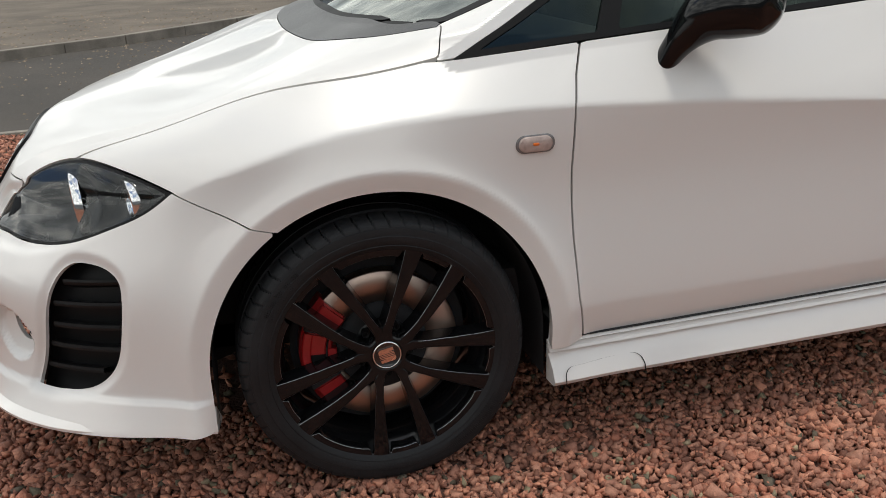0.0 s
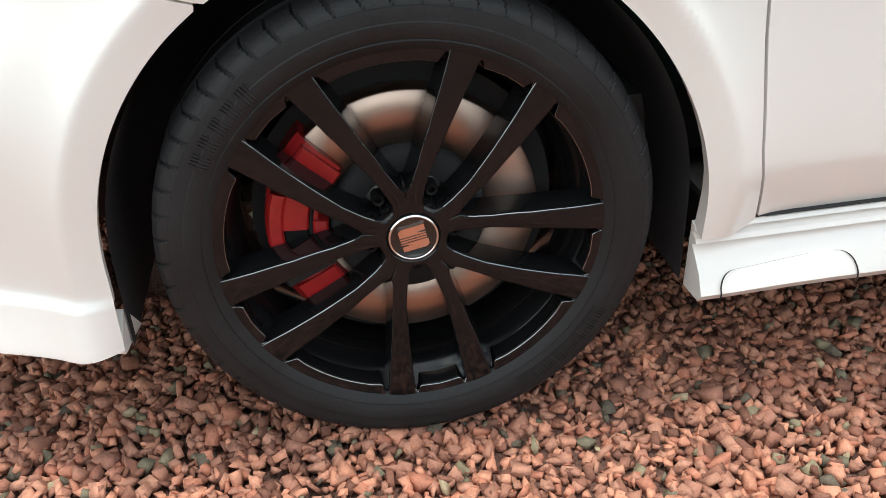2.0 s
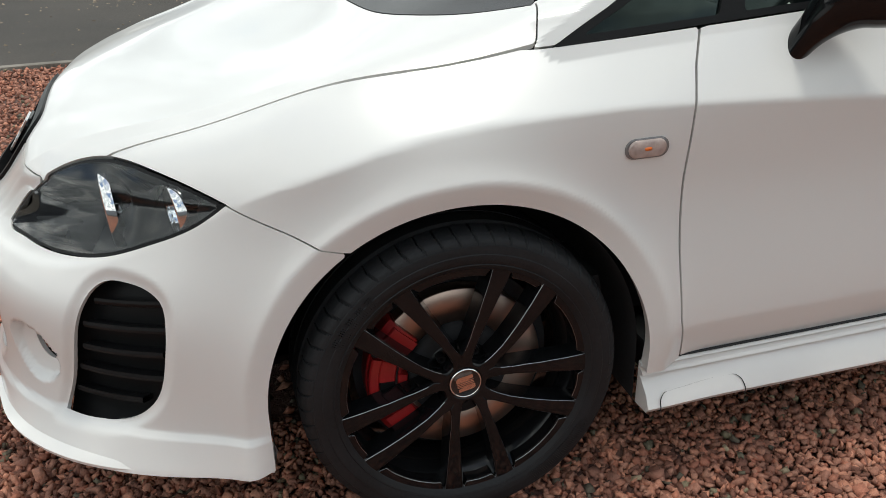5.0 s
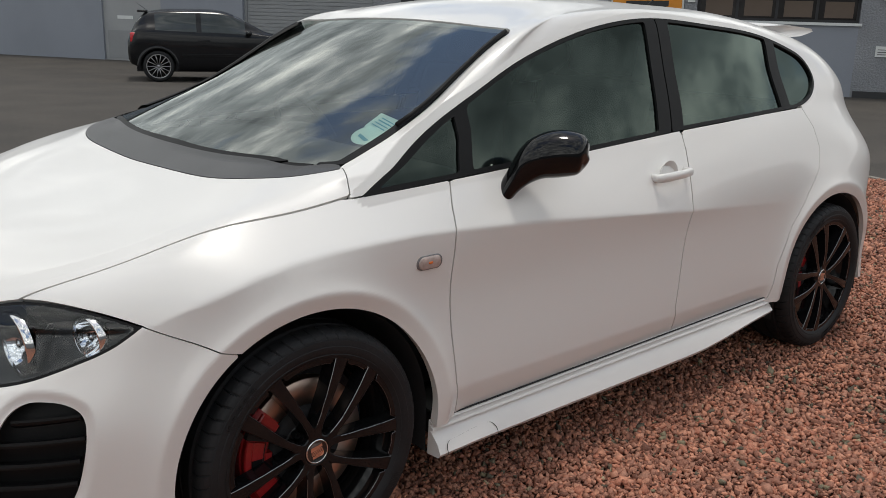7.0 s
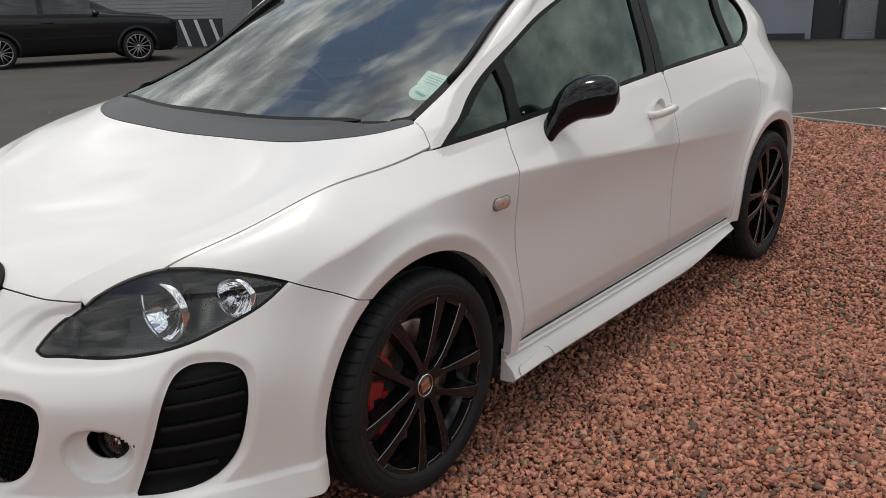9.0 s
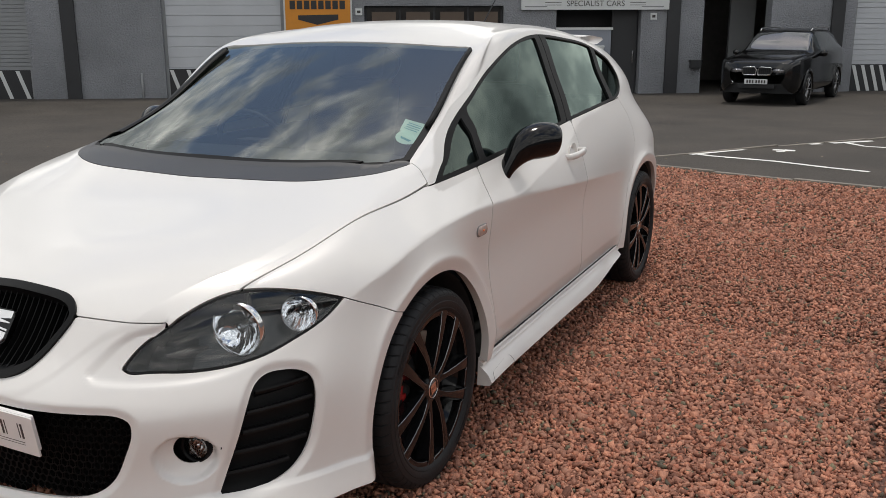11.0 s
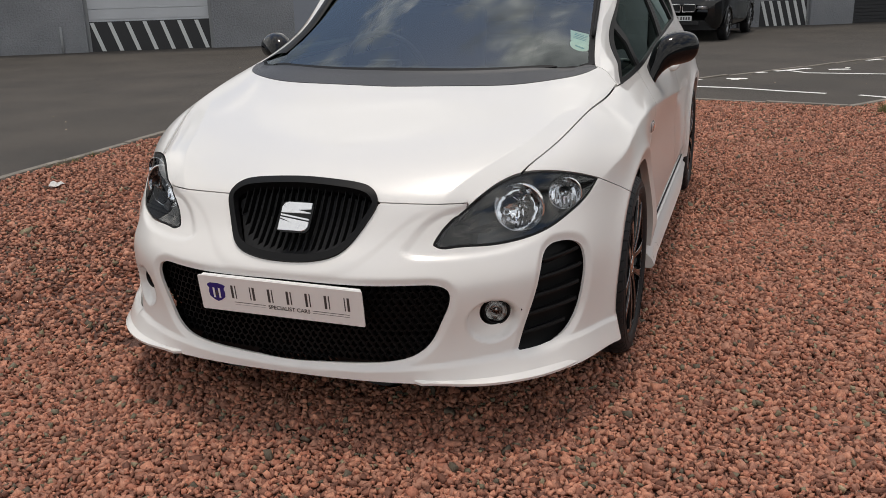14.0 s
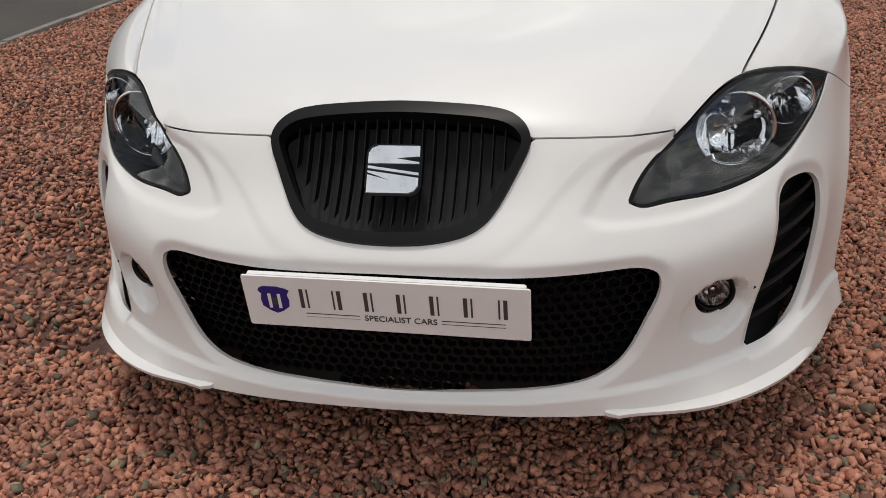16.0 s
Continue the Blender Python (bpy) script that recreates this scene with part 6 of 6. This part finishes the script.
for sgn in (-1, 1):
    vs = [(-.868, sgn * .03, .70), (-.872, sgn * .30, .71), (-.868, sgn * .345, .78), (-.85, sgn * .31, .875), (-.855, sgn * .06, .885), (-.862, sgn * .025, .82)]
    g = obj("kidney_grille", [(x - .02, y, z) for x, y, z in vs] + [(x + .06, y, z) for x, y, z in vs], [tuple(range(6)) if sgn < 0 else tuple(reversed(range(6)))] + [(i, (i + 1) % 6, (i + 1) % 6 + 6, i + 6) for i in range(6)], DARK, suv, "black grille with a chrome rim", smoothed=False)
    ring = [(x - .022, y, z) for x, y, z in vs] + [(vs[0][0] - .022, vs[0][1], vs[0][2])]
    v, f = tube(ring, [.011] * 7, 8, caps=False)
    obj("chrome_rim", v, f, CHROME, g)
    for k in range(6):
        y = sgn * (.06 + k * .044)
        part("grille_bar", block(-.893, -.87, y - .004, y + .004, .72, .865), TRIM, g)
    v, f = lathe([(0, .0), (-.012, .05), (-.006, .085), (.05, .10)], 24)
    lv, lf = tube([(-.862, sgn * .36, .80), (-.835, sgn * .50, .805), (-.77, sgn * .66, .82), (-.63, sgn * .83, .845)], [(.02, .035), (.035, .065), (.04, .07), (.02, .04)], 12)
    obj("headlight", lv, lf, LAMP_CLEAR, suv, "clear headlight")
    for yy, rr in ((.52, .62), (.68, .60)):
        m = Matrix.Translation((-.86 + (yy - .5) * .62, sgn * yy, .810)) @ pose(0, 0, 0, 0, 0, -90 - sgn * 25)
        obj("headlight", [m @ Vector((a * rr * 1.15, b, c * rr * .85)) for a, b, c in v], f, REFLECTOR, suv, "clear headlight")
    m = Matrix.Translation((-.80, sgn * .60, .52)) @ pose(0, 0, 0, 0, 0, -90 - sgn * 14)
    obj("fog_light", [m @ Vector((a * .5, b, c * .5)) for a, b, c in v], f, REFLECTOR, suv)
    v, f = tube([(.90, sgn * .93, 1.13), (.88, sgn * 1.0, 1.15), (.86, sgn * 1.06, 1.17), (.86, sgn * 1.12, 1.16)], [(.05, .03), (.09, .07), (.10, .08), (.04, .04)], 14)
    obj("mirror", v, f, BLACK_PAINT, suv)
    v, f = tube([(1.25, sgn * .60, 1.675), (1.36, sgn * .61, 1.735), (2.2, sgn * .61, 1.768), (3.0, sgn * .60, 1.750), (3.2, sgn * .59, 1.69)], [.018] * 5, 8)
    obj("roof_rail", v, f, ALLOY, suv, "silver roof rail")
pl = part("number_plate", block(-.925, -.905, -.26, .26, .50, .612, .005), WHITE_SIGN, suv, "white plate with plain dark bars")
for k in range(7):
    y = -.20 + k * .062 + (.02 if k > 3 else 0)
    part("dark_bar", block(-.930, -.926, y - .018, y + .018, .52, .592), INK, pl)
part("lower_grille", block(-.90, -.80, -.42, .42, .40, .50, .02), DARK, suv)
for sgn in (-1, 1):
    v, f = tube([(.60, sgn * .05, 1.235), (.74, sgn * .42, 1.30)], [.012, .008], 6)
    obj("wiper", v, f, DARK, suv)

# dark hatchback, seen from its flank
hatch_dir = math.degrees(math.atan2(-.39, .92)) + 180
rear_near = Vector((6.68, 15.3, 0))
hatch_at = Matrix.Translation((rear_near.x, rear_near.y, fall(6.68, 15.3))) @ pose(0, 0, 0, 0, 0, hatch_dir) @ Matrix.Translation((-2.575, -.76, 0))
hatch, hatch_body = far_car("dark_hatchback", "dark grey three-door hatchback with silver spoked wheels in the yard",
    [(-.86, .45, .66, .70, .58, .4), (-.82, .28, .76, .80, .74, .5), (-.6, .22, .84, .89, .84, .58), (-.2, .22, .88, .95, .865, .62), (.25, .22, .91, 1.0, .87, .64), (.6, .22, .92, 1.16, .87, .62), (1.1, .22, .93, 1.40, .87, .58), (1.6, .22, .94, 1.46, .87, .56), (2.3, .22, .96, 1.45, .87, .55), (2.78, .24, .98, 1.38, .86, .53), (2.97, .30, .97, 1.20, .83, .56), (3.10, .36, .88, .95, .79, .6), (3.15, .45, .75, .8, .72, .55)],
    DARK_PAINT, hatch_at, (0, 2.575), .315, ((.82, 1.72), (1.80, 2.62)), ((.32, 1.02), (2.82, 2.97)), 14)
for sgn in (-1, 1):
    b = block(2.95, 3.10, min(sgn * .60, sgn * .80), max(sgn * .60, sgn * .80), .78, .98, .04)
    part("tail_lamp", b, RED_LAMP, hatch, "red tail lamp", True)
    v, f = tube([(.78, sgn * .86, .98), (.76, sgn * .93, 1.0), (.76, sgn * 1.0, 1.0)], [(.04, .03), (.07, .055), (.03, .03)], 12)
    obj("mirror", v, f, DARK_PAINT, hatch)
    part("rub_strip", block(.5, 2.1, min(sgn * .868, sgn * .885), max(sgn * .868, sgn * .885), .52, .57, .006), TRIM, hatch)
    v, f = tube([(1.55, sgn * .87, .84), (1.66, sgn * .90, .845), (1.78, sgn * .87, .84)], [.016] * 3, 8)
    obj("door_handle", v, f, DARK_PAINT, hatch)
part("spoiler", block(2.74, 2.94, -.5, .5, 1.375, 1.415, .015), DARK_PAINT, hatch, "", True)
v, f = tube([(2.7, 0, 1.38), (2.95, 0, 1.56)], [.006, .003], 6)
obj("aerial", v, f, TRIM, hatch)


# ---- loose gravel, grass, litter ----


def gravel_mat():
    m = surface("red granite chips", (.292, .133, .088), .82, vary=.25, scale=60, fine=330, bump=.25, second=(.425, .206, .140))
    t = m.node_tree
    b = t.nodes["Principled BSDF"]
    ramp = [n for n in t.nodes if n.type == "VALTORGB"][0]
    info = t.nodes.new("ShaderNodeNewGeometry")
    pick = t.nodes.new("ShaderNodeValToRGB")
    cr = pick.color_ramp
    cr.interpolation = "CONSTANT"
    cr.elements[0].position, cr.elements[0].color = 0, (1.0, 1.0, 1.0, 1)
    cr.elements[1].position, cr.elements[1].color = .16, (.62, .54, .52, 1)
    for pos, col in ((.30, (1.32, 1.22, 1.15)), (.46, (.42, .36, .35)), (.55, (1.05, .86, .80)), (.68, (1.3, 1.26, 1.22)), (.76, (.85, .80, .80)), (.945, (.40, .72, .70)), (.962, (.58, 1.0, .92)), (.974, (.26, .44, .46)), (.993, (.95, 1.55, 1.45))):
        e = cr.elements.new(pos)
        e.color = (*col, 1)
    link_nodes(t, info, "Random Per Island", pick, "Fac")
    mix = t.nodes.new("ShaderNodeMixRGB")
    mix.blend_type, mix.inputs["Fac"].default_value = "MULTIPLY", 1
    link_nodes(t, ramp, "Color", mix, "Color1")
    link_nodes(t, pick, "Color", mix, "Color2")
    link_nodes(t, mix, "Color", b, "Base Color")
    return m


GRAVEL = gravel_mat()
rng = np.random.default_rng(7)
BED_POLY = np.array(BED)
CUBE = np.array([(-1, -1, -1), (1, -1, -1), (1, 1, -1), (-1, 1, -1), (-1, -1, 1), (1, -1, 1), (1, 1, 1), (-1, 1, 1)], float)
QUADS = np.array([(0, 3, 2, 1), (4, 5, 6, 7), (0, 1, 5, 4), (1, 2, 6, 5), (2, 3, 7, 6), (3, 0, 4, 7)])
SPLINTER = np.array([(-1.25, -.2, -.3), (.1, -1.15, -.2), (1.25, .1, -.25), (-.1, 1.15, -.3), (-.25, .1, 1.15), (.2, -.1, -1.1)])
TRIS = np.array([(0, 1, 4), (1, 2, 4), (2, 3, 4), (3, 0, 4), (1, 0, 5), (2, 1, 5), (3, 2, 5), (0, 3, 5)])


def stones(name, x0, x1, y0, y1, step, size, skip=None, form=CUBE, faces=QUADS):
    """Crushed stones strewn over a rectangle of the bed, one object."""
    gx, gy = np.meshgrid(np.arange(x0, x1 + step, step), np.arange(y0, y1 + step, step))
    p = np.stack([gx.ravel(), gy.ravel()], 1) + rng.uniform(-.55, .55, (gx.size, 2)) * step
    ok = inside(BED_POLY, p[:, 0], p[:, 1], 1) > .03
    if skip is not None:
        ok &= ~skip(p)
    p = p[ok]
    n = len(p)
    s = size * rng.lognormal(0, .18, (n, 1)) * rng.uniform(.58, 1.30, (n, 3)) * (1.10, 1.10, .62)
    s *= 1 + .7 * (rng.random((n, 1)) < .012)
    k, m = len(form), faces.shape[1]
    c = form[None] * rng.uniform(.62, 1.08, (n, k, 1)) + rng.uniform(-.28, .28, (n, k, 3))
    c = c * s[:, None] * .5
    a = rng.normal(size=(n, 4))
    a[:, 1:3] *= .45          # most lie on their flat side
    a /= np.linalg.norm(a, axis=1, keepdims=True)
    w, x, y, z = a.T
    r = np.stack([1 - 2 * (y * y + z * z), 2 * (x * y - z * w), 2 * (x * z + y * w), 2 * (x * y + z * w), 1 - 2 * (x * x + z * z), 2 * (y * z - x * w), 2 * (x * z - y * w), 2 * (y * z + x * w), 1 - 2 * (x * x + y * y)], 1).reshape(n, 3, 3)
    c = np.einsum("nij,nkj->nki", r, c)
    heap = -.007 + .012 * rng.random(n) + .008 * np.sin(p[:, 0] * 5.1 + 1.3 * np.sin(p[:, 1] * 3.7)) * np.cos(p[:, 1] * 4.3)
    c += np.concatenate([p, heap[:, None]], 1)[:, None]
    me = bpy.data.meshes.new(name)
    me.vertices.add(n * k)
    me.vertices.foreach_set("co", c.ravel())
    q = (faces[None] + np.arange(n)[:, None, None] * k).reshape(-1)
    me.loops.add(len(q))
    me.loops.foreach_set("vertex_index", q)
    me.polygons.add(n * len(faces))
    me.polygons.foreach_set("loop_start", np.arange(n * len(faces)) * m)
    me.update(calc_edges=True)
    me.materials.append(GRAVEL)
    return tagged(new(name, me), "loose angular red gravel with some grey stones", "gravel", kind="stuff")


def front_zone(p):
    return (p[:, 0] > -2.6) & (p[:, 0] < -.55) & (p[:, 1] > -2.1) & (p[:, 1] < 1.6)


chips = {"form": SPLINTER, "faces": TRIS}
for kind in ({}, chips):
    stones("gravel", -2.6, 1.9, -2.1, -.45, .0172, .0176 if not kind else .0200, **kind)
    stones("gravel", -2.6, -.55, -.45, 1.6, .0172, .0176 if not kind else .0200, **kind)
stones("gravel", -.55, 1.9, -.45, 1.0, .050, .030, **chips)
stones("gravel", 1.9, 4.2, -3.2, 1.0, .0156, .0228, **chips)
stones("gravel", 4.2, 7.3, -4.5, 1.8, .0235, .0305, **chips)
stones("gravel", -2.6, 4.2, 1.0, 3.8, .0245, .0280, front_zone, **chips)
stones("gravel", 4.2, 7.3, 1.8, 3.8, .036, .034, **chips)
stones("gravel", -3.4, 1.9, -3.2, -2.1, .0195, .0235, **chips)
stones("gravel", -4.2, -2.6, -2.1, 3.8, .032, .034, **chips)
stones("gravel", 1.9, 4.6, -5.5, -3.2, .034, .034, **chips)


def outer_zone(p):
    inner = (p[:, 0] > -4.2) & (p[:, 0] < -2.6) & (p[:, 1] > -2.1) | (p[:, 0] > -3.4) & (p[:, 0] < 1.9) & (p[:, 1] > -3.2)
    return inner | (p[:, 0] > 1.9) & (p[:, 0] < 4.6) & (p[:, 1] > -5.5) | (p[:, 0] > 4.2) & (p[:, 1] > -4.5)


stones("gravel", -6.4, 10.4, -6.4, 3.8, .075, .055, outer_zone, **chips)

GRASS = surface("dry green grass", (.10, .105, .035), .8, vary=.4, scale=6, fine=30, each=True, second=(.21, .19, .085))


def grass(name, spots, count, tall):
    vs, fs = [], []
    for k in range(count):
        cx, cy, rad = spots[k % len(spots)]
        a, r = rng.uniform(0, 6.28), rad * math.sqrt(rng.random())
        x, y = cx + r * math.cos(a), cy + r * math.sin(a)
        h, lean, turn = tall * rng.uniform(.4, 1.2), rng.uniform(-.05, .05, 2), rng.uniform(0, 6.28)
        dx, dy = .003 * math.cos(turn), .003 * math.sin(turn)
        i = len(vs)
        z = -.02
        vs += [(x - dx, y - dy, z), (x + dx, y + dy, z), (x + lean[0] * .4 + dx * .7, y + lean[1] * .4 + dy * .7, z + h * .6), (x + lean[0] * .4 - dx * .7, y + lean[1] * .4 - dy * .7, z + h * .6), (x + lean[0], y + lean[1], z + h)]
        fs += [(i, i + 1, i + 2, i + 3), (i + 3, i + 2, i + 4)]
    return tagged(obj(name, vs, fs, GRASS, smoothed=False), "short dry grass along the kerb", "grass", kind="stuff")


grass("grass", [(6.30, -2.62, .26), (5.95, -2.72, .22), (6.7, -3.0, .42), (6.2, -3.2, .5), (7.3, -3.6, .6), (5.75, -3.1, .3), (5.6, -2.75, .28), (6.05, -2.42, .10), (6.9, -2.75, .2)], 7000, .085)
grass("grass", [(2.2, 3.72, .10), (2.45, 3.73, .08), (2.7, 3.74, .05), (1.4, 3.70, .06)], 260, .045)
LITTER = surface("dirty white paper", (.55, .54, .52), .8, vary=.2, scale=40)
bm = bmesh.new()
bmesh.ops.create_grid(bm, x_segments=5, y_segments=3, size=1)
for v in bm.verts:
    v.co = Vector((1.64 + v.co.x * .075, 3.18 + v.co.y * .045, .022 + .012 * math.sin(v.co.x * 4) + .008 * math.cos(v.co.y * 5 + v.co.x * 3)))
tagged(part("paper_scrap", bm, LITTER), "crumpled scrap of white paper on the gravel", "litter")
bm = bmesh.new()
bmesh.ops.create_icosphere(bm, subdivisions=2, radius=1)
for v in bm.verts:
    k = 1 + .25 * noise.noise(v.co * 1.7)
    v.co = Vector((-1.80 + v.co.x * .040 * k, .50 + v.co.y * .033 * k, .018 + v.co.z * .026 * k))
tagged(part("dark_stone", bm, surface("dark whin stone", (.035, .036, .038), .85, vary=.3, scale=40, bump=.4)), "larger dark grey stone among the gravel", "stone")


def debris(name, x0, x1, y0, y1, count, size, z, label):
    """Small grit and leaf crumbs lying loose on the tarmac."""
    p = np.stack([rng.uniform(x0, x1, count), rng.uniform(y0, y1, count)], 1)
    vs, fs = [], []
    for x, y in p:
        s, a = size * rng.uniform(.5, 1.5), rng.uniform(0, 6.28)
        b = z(x, y)
        i = len(vs)
        for k in range(4):
            r = s * rng.uniform(.5, 1)
            vs.append((x + r * math.cos(a + k * 1.57), y + r * math.sin(a + k * 1.57), b - .002))
        vs.append((x, y, b + s * rng.uniform(.25, .6)))
        fs += [(i, i + 1, i + 4), (i + 1, i + 2, i + 4), (i + 2, i + 3, i + 4), (i + 3, i, i + 4)]
    return tagged(obj(name, vs, fs, GRIT, smoothed=False), label, "grit", kind="stuff")


GRIT = surface("brown grit and leaf crumbs", (.10, .07, .045), .9, vary=.3, scale=40, each=True, second=(.24, .19, .14))
verge_poly = np.array([(-8, 5.8), (-5.2, 6.9), (-2.6, 8.45), (-1.3, 9.25), (0, 10.5), (.9, 11.8), (-2, 15), (-12, 15), (-12, 6)])
debris("grit", -9, 1.0, 5.9, 13.5, 2800, .022, lambda x, y: .046 if inside(verge_poly, np.array([x]), np.array([y]), 20)[0] > 0 else fall(x, y), "scattered grit and leaf crumbs on the verge")
debris("grit", -7, 2.0, 3.9, 7.0, 260, .018, fall, "scattered grit on the asphalt lane")
debris("grit", 3.0, 16.0, -4.0, 8.0, 240, .016, fall, "scattered grit on the yard asphalt")
